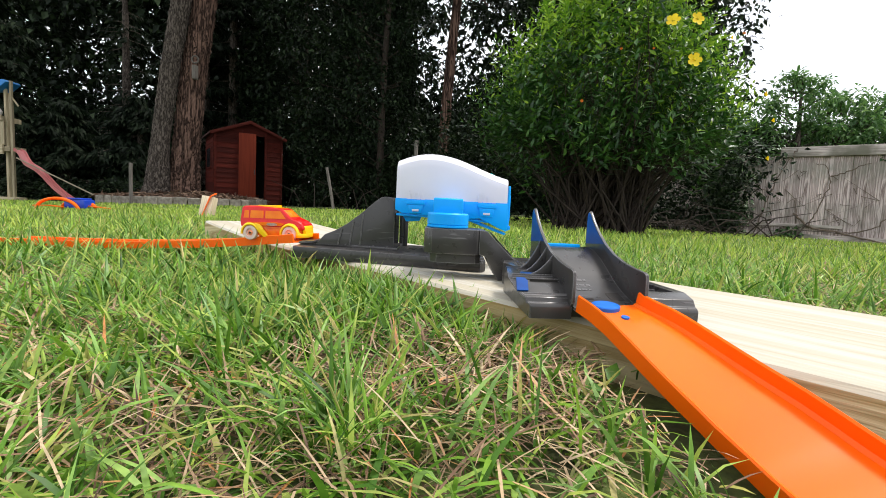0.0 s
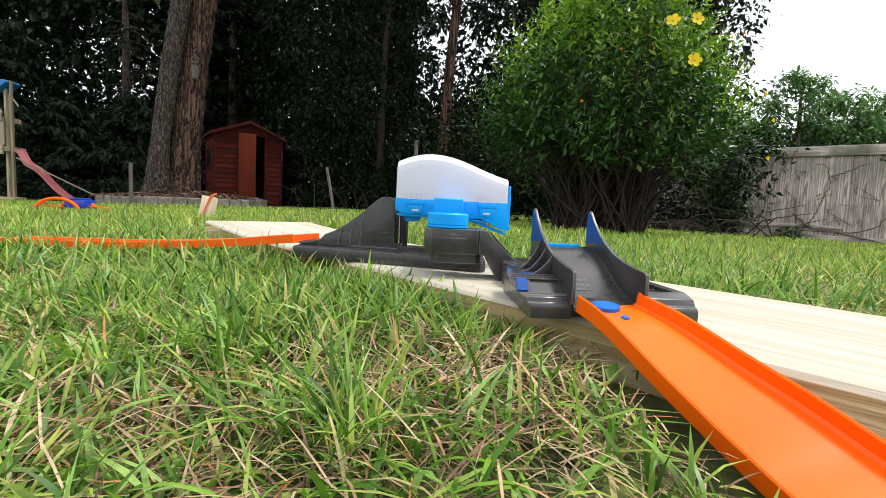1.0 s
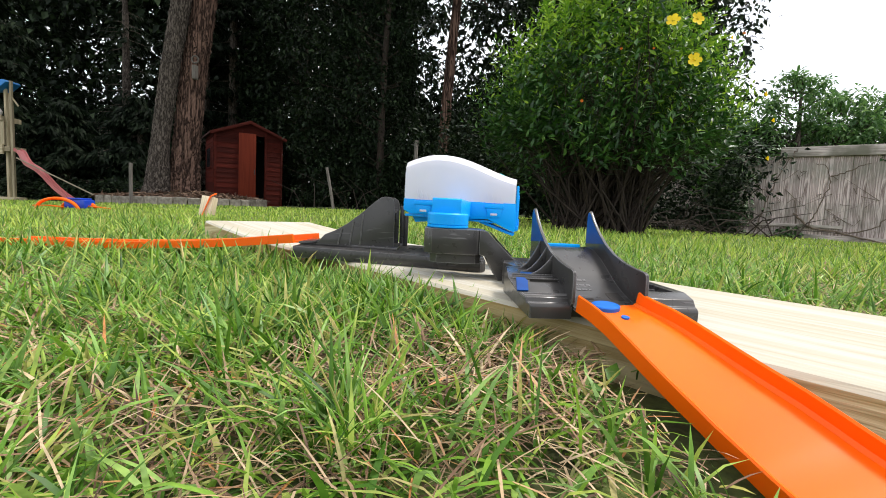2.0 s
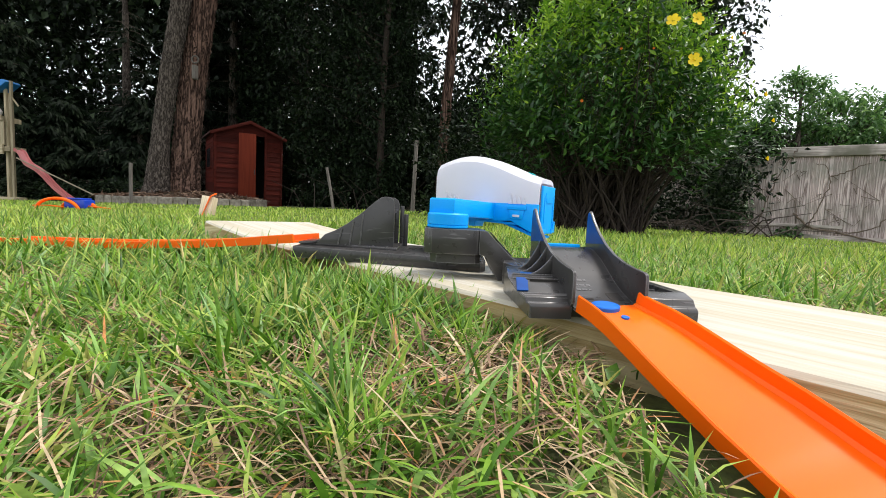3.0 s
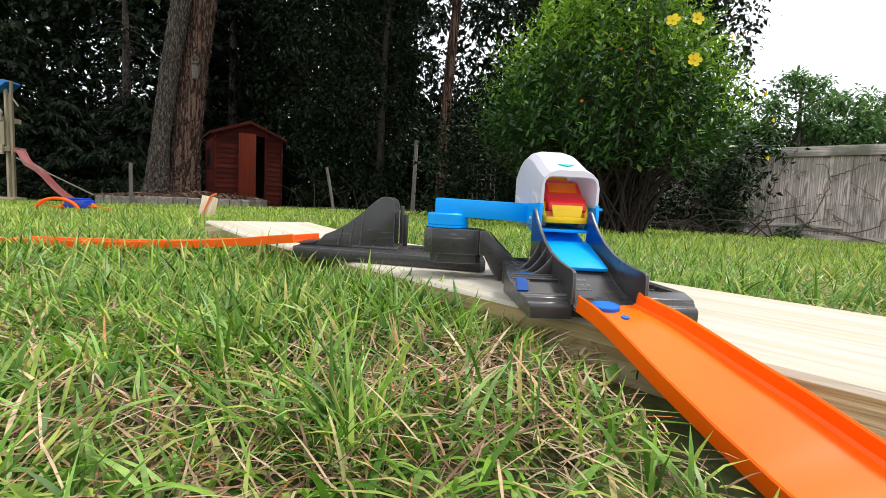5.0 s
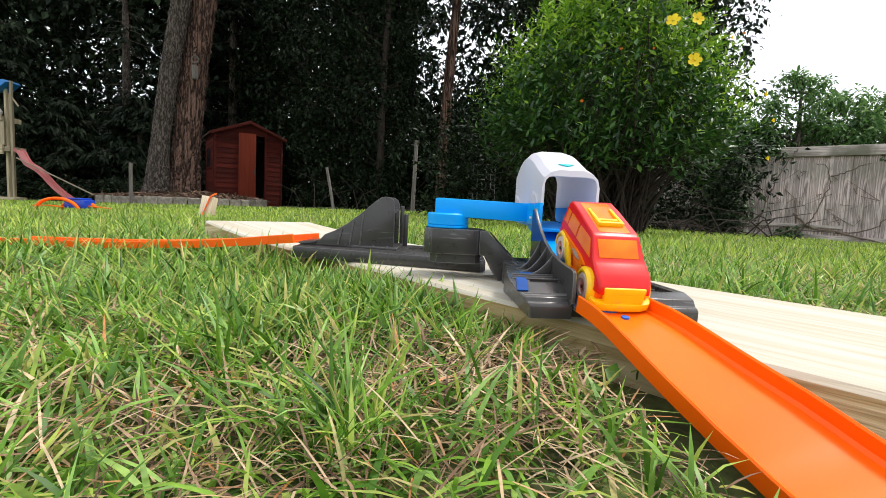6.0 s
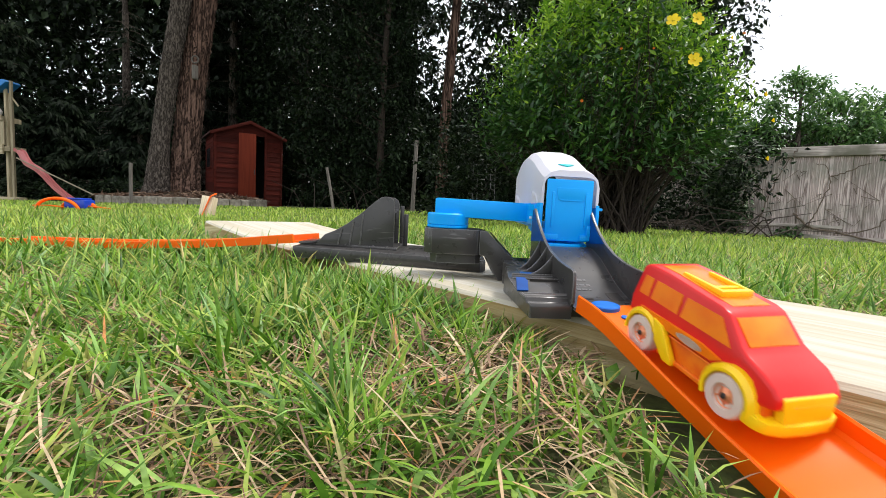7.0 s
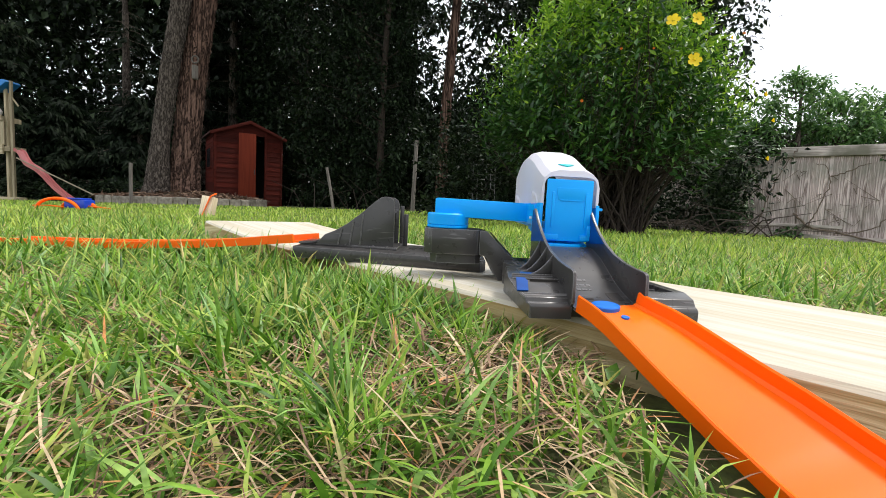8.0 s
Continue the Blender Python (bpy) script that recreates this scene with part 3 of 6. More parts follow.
        bmesh.ops.transform(slot, matrix=Matrix.Translation((x, y, z)) @ Matrix.Rotation(slope, 4, "X"), verts=slot.verts)
        part("slot", placed(slot, LANDING), M_RECESS_SHADE, ramp, "flat dark plate painted as a shaded hole in the ramp")
    wall = [(0.0805, 0.0500), (0.0805, 0.1050), (0.0795, 0.1072), (0.0775, 0.1080), (0.0755, 0.1066), (0.0700, 0.1010), (0.0600, 0.0930), (0.0480, 0.0858), (0.0350, 0.0806), (0.0200, 0.0770),
            (0.0060, 0.0752), (-0.0030, 0.0745), (-0.0055, 0.0735), (-0.0065, 0.0715), (-0.0070, 0.0560), (0.0, 0.0500)]
    for s in (-1, 1):
        a, b = sorted((s * 0.0200, s * 0.0220))
        w = part("landing_fin", placed(prism(wall, "x", a, b, 0.0005), LANDING), M_BLACK, toy)
        top = [(0.0800, 0.0840), (0.0800, 0.1048), (0.0790, 0.1066), (0.0775, 0.1072), (0.0758, 0.1058), (0.0703, 0.1002), (0.0603, 0.0922), (0.0500, 0.0860)]
        for xa, xb in ((a - 0.0003, a + 0.0002), (b - 0.0002, b + 0.0003)):
            part("sticker", placed(prism(top, "x", xa, xb), LANDING), M_DEEPBLUE, w, "dark blue patch over the fin top")
        if s < 0:
            for k, y in enumerate((0.030, 0.043, 0.056)):
                top = 0.0795 + 0.0045 * k
                prof = [(-0.0215, 0.0655), (-0.0215, top)] + [(-0.0215 - 0.0165 * q, 0.0660 + (top - 0.0660) * (1 - q) ** 1.9) for q in (0.15, 0.3, 0.45, 0.6, 0.8, 1.0)]
                part("rib", placed(prism(prof, "y", y, y + 0.0012, 0.0003), LANDING), M_BLACK, w)
    tab = prism([(0.072, 0.3215), (0.1005, 0.3245), (0.1005, 0.3305), (0.072, 0.3285)], "z", 0.0800, 0.0832, 0.0006)
    part("stop_tab", placed(tab), M_BLUE, toy, "blue plastic stop tab")
    disc = lathe([(0.0172, 0.0882), (0.0178, 0.0888), (0.0178, 0.0902), (0.0172, 0.0906), (0.0178, 0.0912), (0.0178, 0.0995), (0.0168, 0.1008), (0.001, 0.1010)], 48, m=Matrix.Translation((0.003, 0.385, 0)))
    part("pivot_cap", placed(disc), M_BLUE, toy, "round blue pivot cap")

    # swinging carriage, drawn about the pivot with the arm along x
    Z = Matrix.Translation((0, 0, -TOY.z))
    def flat(bm):
        bmesh.ops.transform(bm, matrix=Z, verts=bm.verts)
        return bm
    ab = prism([(-0.0115, 0.0985), (-0.0115, 0.1125), (-0.0095, 0.1132), (0.0690, 0.1122), (0.0690, 0.0965)], "y", -0.0125, 0.0125, 0.0010)
    carriage = part("swing_arm", flat(ab), M_BLUE, toy, "blue swinging arm that carries the white cabin")
    n = 18
    heights = [0.1513, 0.1540, 0.1562, 0.1580, 0.1590, 0.1594, 0.1592, 0.1585, 0.1573, 0.1556, 0.1535, 0.1511, 0.1485, 0.1458, 0.1432, 0.1408, 0.1387, 0.1370]
    def arch(w, top, foot, r):
        pts = [(-w, foot)]
        for i in range(4):
            a = math.pi - i * math.pi / 6
            pts.append((-w + r + r * math.cos(a), top - r + r * math.sin(a)))
        return pts + [(-x, z) for x, z in pts[::-1]]
    bm = bmesh.new()
    outer, inner = [], []
    for i, h in enumerate(heights):
        y = CAB_L - 2 * CAB_L * i / (n - 1)
        out_r = 0.0140 - 0.0020 * i / (n - 1)
        inn = h - 0.0018 if 1 < i < n - 2 else min(h - 0.0018, 0.1325 if i >= n - 2 else 0.146)
        outer.append([bm.verts.new((ARM_R + x, y, z)) for x, z in arch(CAB_W, h, 0.1105, out_r)])
        inner.append([bm.verts.new((ARM_R + x, y, z)) for x, z in arch(CAB_W - 0.0020, inn, 0.1105, 0.006 if i >= n - 2 else out_r - 0.0018)])
    m_ = len(outer[0])
    for grid in (outer, inner):
        for a, b in zip(grid, grid[1:]):
            for k in range(m_ - 1):
                bm.faces.new((a[k], a[k + 1], b[k + 1], b[k]))
    for a, b in ((outer[0], inner[0]), (outer[-1], inner[-1])):
        for k in range(m_ - 1):
            bm.faces.new((a[k], a[k + 1], b[k + 1], b[k]))
    for k in (0, m_ - 1):
        for i in range(n - 1):
            bm.faces.new((outer[i][k], outer[i + 1][k], inner[i + 1][k], inner[i][k]))
    part("cabin", flat(bm), M_WHITE, carriage, "white domed plastic cabin shell", angle=24)
    arrow = prism([(ARM_R - 0.0065, 0.0), (ARM_R + 0.0065, 0.0), (ARM_R, -0.0058)], "z", 0.0, 0.0006)
    bmesh.ops.transform(arrow, matrix=Matrix.Translation((0, -0.0390, 0.1428)) @ Matrix.Rotation(radians(22), 4, "X"), verts=arrow.verts)
    part("arrow", flat(arrow), M_TEAL, carriage, "teal arrow sticker")
    cr = bmesh.new()
    floor = [(0.0560, 0.0970), (0.0200, 0.0962), (-0.0300, 0.0945), (-0.0565, 0.0935)]
    prism(floor + [(y, z - 0.0022) for y, z in floor[::-1]], "x", ARM_R - 0.0195, ARM_R + 0.0195, 0.0004, cr)
    rail = [(0.0570, 0.1125), (0.0570, 0.1010), (0.0500, 0.0975), (0.0200, 0.0960), (-0.0150, 0.0950), (-0.0300, 0.0960), (-0.0480, 0.0875), (-0.0570, 0.0840), (-0.0580, 0.0900), (-0.0570, 0.1125)]
    for s in (-1, 1):
        a, b = sorted((ARM_R + s * 0.0196, ARM_R + s * 0.0222))
        prism(rail, "x", a, b, 0.0006, cr)
    for y in (-0.036, 0.036):
        box(ARM_R - 0.0242, ARM_R - 0.0220, y - 0.0095, y + 0.0095, 0.1065, 0.1110, 0.0006, cr)
        prism([(y - 0.0080, 0.1065), (y + 0.0080, 0.1065), (y + 0.0062, 0.0980), (y - 0.0062, 0.0980)], "x", ARM_R - 0.0236, ARM_R - 0.0220, 0.0005, cr)
    # hanging hook under the rear, and lower lip at the front
    prism([(0.0520, 0.0965), (0.0470, 0.0885), (0.0330, 0.0900), (0.0300, 0.0960)], "x", ARM_R - 0.0080, ARM_R - 0.0050, 0.0004, cr)
    prism([(0.0220, 0.0960), (0.0200, 0.0880), (0.0140, 0.0880), (0.0120, 0.0955)], "x", ARM_R - 0.012, ARM_R + 0.008, 0.0004, cr)
    prism([(-0.0200, 0.0955), (-0.0500, 0.0845), (-0.0575, 0.0820), (-0.0560, 0.0800), (-0.0480, 0.0825), (-0.0180, 0.0930)], "x", ARM_R - 0.0150, ARM_R + 0.0150, 0.0004, cr)
    box(ARM_R + 0.0200, ARM_R + 0.0248, -0.0565, -0.0525, 0.1085, 0.1105, 0.0004, cr)
    cradle = part("cradle", flat(cr), M_BLUE, carriage, "blue tray below the cabin")
    for y in (-0.036, 0.036):
        pg = box(ARM_R - 0.0244, ARM_R - 0.0236, y - 0.0034, y + 0.0034, 0.0998, 0.1020, 0.0003)
        part("peg", flat(pg), M_WHITE, carriage, "white locating peg")
        # Raised white teeth stand in for spiky highlights on the shell.
        teeth = bmesh.new()
        for k in range(4):
            prism([(y - 0.0090 + 0.0046 * k, 0.1120), (y - 0.0048 + 0.0046 * k, 0.1120), (y - 0.0052 + 0.0046 * k, 0.1170 + 0.0012 * k), (y - 0.0062 + 0.0046 * k, 0.1185 + 0.0012 * k)], "x", ARM_R - 0.0226, ARM_R - 0.0208, 0.0, teeth)
        part("moulded_teeth", flat(teeth), M_WHITE, carriage)
    # door, drawn about its hinge
    d = box(-0.0180, 0.0160, -0.0026, 0.0, 0.0, 0.0452, 0.0010)
    box(-0.0140, -0.0120, -0.0034, -0.002, 0.010, 0.036, 0.0003, d)
    box(0.0104, 0.0122, -0.0034, -0.002, 0.010, 0.036, 0.0003, d)
    box(-0.0080, 0.0080, -0.0034, -0.002, 0.0295, 0.0304, 0.0002, d)
    prism([(-0.0095, 0.0300), (0.0095, 0.0300), (0.0112, 0.0390), (-0.0112, 0.0390)], "y", -0.0031, -0.002, 0.0003, d)
    box(0.0080, 0.0172, -0.0040, -0.001, 0.0010, 0.0050, 0.0005, d)
    box(-0.0188, -0.0080, -0.0040, -0.001, 0.0010, 0.0050, 0.0005, d)
    box(0.0125, 0.0160, -0.0044, -0.001, 0.0040, 0.0120, 0.0005, d)
    door = part("door", d, M_BLUE, carriage, "blue plastic drop-down door")
    return toy, carriage, door


toy, carriage, door = make_toy()


# ---- toy car ----
def make_car():
    car = tagged(empty("toy_car", Matrix.Identity(4)), "small red and yellow toy van with amber windows", "toy car")

    def taper(bm, z0=0.015, z1=0.037, top=0.80):
        for v in bm.verts:
            k = min(1.0, max(0.0, (v.co.z - z0) / (z1 - z0)))
            v.co.y *= 1 + (top - 1) * k
            if v.co.x > 0.026:
                v.co.y *= 1 - 0.18 * ((v.co.x - 0.026) / 0.012) ** 1.5
        return bm

    side = [(-0.0362, 0.0150), (-0.0376, 0.0215), (-0.0362, 0.0350), (-0.0335, 0.0370), (-0.0200, 0.0370), (0.0070, 0.0354), (0.0108, 0.0344), (0.0200, 0.0262), (0.0236, 0.0246), (0.0300, 0.0224),
            (0.0345, 0.0196), (0.0366, 0.0165), (0.0368, 0.0130), (0.0300, 0.0120), (0.0180, 0.0150), (-0.0160, 0.0160), (-0.0300, 0.0158)]
    body = prism(side, "y", -0.0164, 0.0164, 0.0016, seg=3)
    taper(body)
    part("body", body, M_RED, car, "glossy red van body")
    ch = prism([(-0.0356, 0.0050), (-0.0358, 0.0170), (0.0330, 0.0165), (0.0340, 0.0050)], "y", -0.0144, 0.0144, 0.0012)
    for s in (-1, 1):
        box(-0.0150, 0.0160, s * 0.0146 - 0.0012, s * 0.0146 + 0.0012, 0.0042, 0.0062, 0.0006, ch)
        box(-0.0300, 0.0150, s * 0.0150 - 0.0008, s * 0.0150 + 0.0008, 0.0140, 0.0150, 0.0005, ch)
    part("chassis", ch, M_CHASSIS, car, "translucent amber orange lower body")

    def side_y(z):
        k = min(1.0, max(0.0, (z - 0.015) / 0.022))
        return 0.0164 * (1 - 0.20 * k)

    for s in (-1, 1):
        for x0, x1, x2, x3 in ((-0.0335, -0.0275, -0.0277, -0.0327), (-0.0258, -0.0100, -0.0102, -0.0254), (-0.0080, 0.0165, 0.0092, -0.0078)):
            z0, z1 = 0.0242, 0.0322
            own = bmesh.new()
            lo = [(x0, side_y(z0), z0), (x1, side_y(z0), z0), (x2, side_y(z1), z1), (x3, side_y(z1), z1)]
            a = [own.verts.new((x, s * (y - 0.0006), z)) for x, y, z in lo]
            b = [own.verts.new((x, s * (y + 0.0003), z)) for x, y, z in lo]
            own.faces.new(a); own.faces.new(b[::-1])
            for i in range(4):
                own.faces.new((a[i], b[i], b[(i + 1) % 4], a[(i + 1) % 4]))
            part("side_window", own, M_AMBER, car, "amber side window")
        y = side_y(0.0175)
        flame = prism([(-0.0290, 0.0198), (0.0060, 0.0204), (0.0155, 0.0190), (0.0115, 0.0168), (-0.0020, 0.0163), (-0.0200, 0.0170)], "y", s * y - 0.0008, s * y + 0.0004)
        part("side_stripe", flame, M_AMBER, car, "printed orange flame stripe")
        pan = lathe([(0.0072, 0.0), (0.0072, 0.0008), (0.0066, 0.0010)], 20, m=Matrix.Translation((0.0005, s * (y - 0.0002), 0.0180)) @ Matrix.Rotation(radians(-90 * s), 4, "X") @ Matrix.Diagonal((1.0, 0.24, 1, 1)))
        part("side_flash", pan, M_SILVER, car, "silver printed flash")
    ws = prism([(0.0124, 0.0335), (0.0204, 0.0264), (0.0196, 0.0255), (0.0114, 0.0326)], "y", -0.0112, 0.0112, 0.0002)
    part("windscreen", ws, M_AMBER, car, "amber windscreen")
    roof = prism([(-0.0300, 0.0373), (-0.0200, 0.0373), (0.0075, 0.0356), (0.0075, 0.0345), (-0.0200, 0.0362), (-0.0300, 0.0362)], "y", -0.0090, 0.0090, 0.0003)
    part("roof_panel", roof, M_AMBER, car, "amber roof panel")
    rack = bmesh.new()
    for y in (-0.0066, 0.0066):
        box(-0.0200, 0.0010, y - 0.0009, y + 0.0009, 0.0358, 0.0382, 0.0005, rack)
    box(-0.0010, 0.0012, -0.0066, 0.0066, 0.0354, 0.0384, 0.0006, rack)
    box(-0.0060, -0.0040, -0.0066, 0.0066, 0.0356, 0.0378, 0.0006, rack)
    part("roof_rack", rack, M_YELLOW, car, "yellow roof rack")
    bp = bmesh.new()
    prism([(0.0285, -0.0174), (0.0335, -0.0172), (0.0368, -0.0152), (0.0388, -0.0100), (0.0394, 0.0), (0.0388, 0.0100), (0.0368, 0.0152), (0.0335, 0.0172), (0.0285, 0.0174)], "z", 0.0040, 0.0088, 0.0014, bp)
    part("bumper", bp, M_YELLOW, car, "yellow front bumper")
    gr = prism([(0.0345, 0.0178), (0.0368, 0.0172), (0.0384, 0.0085), (0.0340, 0.0085)], "y", -0.0104, 0.0104, 0.0008)
    for v in gr.verts:
        v.co.y *= 1.12 if v.co.z > 0.014 else 1.0
    box(0.0368, 0.0374, -0.0080, 0.0080, 0.0140, 0.0146, 0.0002, gr)
    part("grille", gr, M_YELLOW, car, "yellow grille")
    wheels = []
    for x in (-0.025, 0.0210):
        for s in (-1, 1):
            # wheel arch
            arch = bmesh.new()
            rings = []
            for i in range(13):
                a = radians(28 + 162 * i / 12) if x < 0 else radians(-10 + 215 * i / 12)
                ring = []
                for rr, yy in ((0.0088, 0.0132), (0.0088, 0.0178), (0.0100, 0.0180), (0.0116, 0.0164), (0.0118, 0.0132)):
                    ring.append(arch.verts.new((x + rr * math.cos(a), s * yy, max(0.0028, 0.0082 + rr * math.sin(a)))))
                rings.append(ring)
            for p, q in zip(rings, rings[1:]):
                for k in range(5):
                    arch.faces.new((p[k], p[(k + 1) % 5], q[(k + 1) % 5], q[k]))
            arch.faces.new(rings[0]); arch.faces.new(rings[-1])
            if x < 0:
                prism([(-0.0190, 0.0188), (-0.0130, 0.0176), (-0.0045, 0.0066), (-0.0040, 0.0040), (-0.0090, 0.0040), (-0.0160, 0.0100)], "y", s * 0.0165 - 0.0013, s * 0.0165 + 0.0013, 0.0007, arch)
            else:
                prism([(0.0270, 0.0145), (0.0310, 0.0100), (0.0345, 0.0088), (0.0345, 0.0045), (0.0275, 0.0045)], "y", s * 0.0150 - 0.0015, s * 0.0150 + 0.0015, 0.0007, arch)
            part("wheel_arch", arch, M_YELLOW, car, "yellow wheel arch")
            flip = Matrix.Rotation(radians(-90 * s), 4, "X")
            w = part("wheel", lathe([(0.0012, -0.004), (0.0012, 0.0026), (0.0008, 0.0030)], 10, m=flip), M_DARK, car)
            w.matrix_basis = Matrix.Translation((x, s * 0.0148, 0.0082))
            part("tyre", lathe([(0.0040, -0.0026), (0.0076, -0.0026), (0.0082, -0.0020), (0.0082, 0.0018), (0.0076, 0.0028), (0.0046, 0.0028), (0.0045, 0.0016), (0.0040, 0.0014)], 36, m=flip), M_TYRE, w, "pale rubber tyre")
            hb = lathe([(0.0041, -0.001), (0.0045, 0.0016), (0.0034, 0.0012), (0.0018, 0.0022), (0.0006, 0.0024)], 24, m=flip)
            part("rim", hb, M_HUB, w, "orange chrome rim")
            sp = bmesh.new()
            for k in range(5):
                box(0.0016, 0.0036, -0.00035, 0.00035, 0.0011, 0.0019, 0.0001, sp, flip @ Matrix.Rotation(radians(72 * k), 4, "Z"))
            part("spokes", sp, M_HUB, w, "orange chrome spokes")
            wheels.append(w)
    for ob in car.children:
        if ob not in wheels:
            for v in ob.data.vertices:
                v.co.z += 0.06 * max(0.0, v.co.z - 0.0165)
    return car, wheels


car, wheels = make_car()


# ---- foliage helpers ----
def bulk(name, verts, tris, material, parent=None, smooth=False):
    """One mesh from numpy vertices (n, 3) and triangles (m, 3)."""
    me = bpy.data.meshes.new(name)
    me.vertices.add(len(verts))
    me.vertices.foreach_set("co", np.asarray(verts, np.float32).reshape(-1))
    m = len(tris)
    me.loops.add(m * 3)
    me.loops.foreach_set("vertex_index", np.asarray(tris, np.int32).reshape(-1))
    me.polygons.add(m)
    me.polygons.foreach_set("loop_start", np.arange(0, m * 3, 3, dtype=np.int32))
    if smooth:
        me.polygons.foreach_set("use_smooth", np.ones(m, bool))
    me.update()
    me.validate()
    me.materials.append(material)
    ob = new(name, me)
    if parent is not None:
        ob.parent = parent
    return ob


def unit(v):
    return v / np.maximum(np.linalg.norm(v, axis=-1, keepdims=True), 1e-9)


def leaf_mesh(pos, way, length, width, rng, fold=0.25, droop=0.2):
    """Pointed folded leaves: base at pos, pointing along way."""
    n = len(pos)
    way = unit(way)
    side = unit(np.cross(way, unit(rng.normal(0, 1, (n, 3)) * 0.45 + np.array([0, 0, 1.0]))))
    up = np.cross(side, way)
    L, W = length[:, None], width[:, None]
    v = np.empty((n, 5, 3))
    v[:, 0] = pos
    v[:, 1] = pos + way * L * 0.42 + side * W * 0.5 + up * W * fold
    v[:, 2] = pos + way * L * 0.42 - side * W * 0.5 + up * W * fold
    v[:, 3] = pos + way * L - up * L * droop
    v[:, 4] = pos + way * L * 0.45
    t = np.array([(0, 1, 4), (1, 3, 4), (0, 4, 2), (4, 3, 2)])
    return v.reshape(-1, 3), (np.arange(n)[:, None, None] * 5 + t[None]).reshape(-1, 3)


def cloud(rng, centres, radii, per, flatten=0.8):
    """Points around clump centres."""
    c = np.repeat(centres, per, 0)
    r = np.repeat(radii, per)[:, None]
    d = unit(rng.normal(0, 1, (len(c), 3))) * rng.uniform(0.15, 1, (len(c), 1)) ** 0.6
    d[:, 2] *= flatten
    return c + d * r, d


def trunk_mesh(keys, radii, rng, ridge=0.06, n=40, steps=10, lobes=17):
    """A rough tapered trunk with bark ridges."""
    pts = smooth_path(keys, steps)
    k = len(pts)
    rad = np.interp(np.linspace(0, len(radii) - 1, k), range(len(radii)), radii)
    ang = np.linspace(0, 2 * np.pi, n, endpoint=False)
    rows = []
    ph = rng.uniform(0, 6.28, n)
    for i, p in enumerate(pts):
        rr = rad[i] * (1 + ridge * np.sin(ang * lobes + 0.9 * np.sin(i * 0.45)) * np.sin(ph + i * 0.8) + rng.normal(0, ridge * 0.4, n))
        rows.append(np.stack([p.x + rr * np.cos(ang), p.y + rr * np.sin(ang), np.full(n, p.z)], 1))
    v = np.concatenate(rows)
    t = []
    for i in range(k - 1):
        for j in range(n):
            a, b, c, d = i * n + j, i * n + (j + 1) % n, (i + 1) * n + (j + 1) % n, (i + 1) * n + j
            t += [(a, b, c), (a, c, d)]
    return v, np.array(t)


def limbs(rng, base_points, targets, r0, n=6):
    bm = bmesh.new()
    for b, t in zip(base_points, targets):
        b, t = Vector(b), Vector(t)
        mid = b.lerp(t, 0.5) + Vector(rng.normal(0, 0.06, 3)) * (t - b).length
        tube([b, mid, t], [r0, r0 * 0.65, r0 * 0.2], n, bm)
    return bm


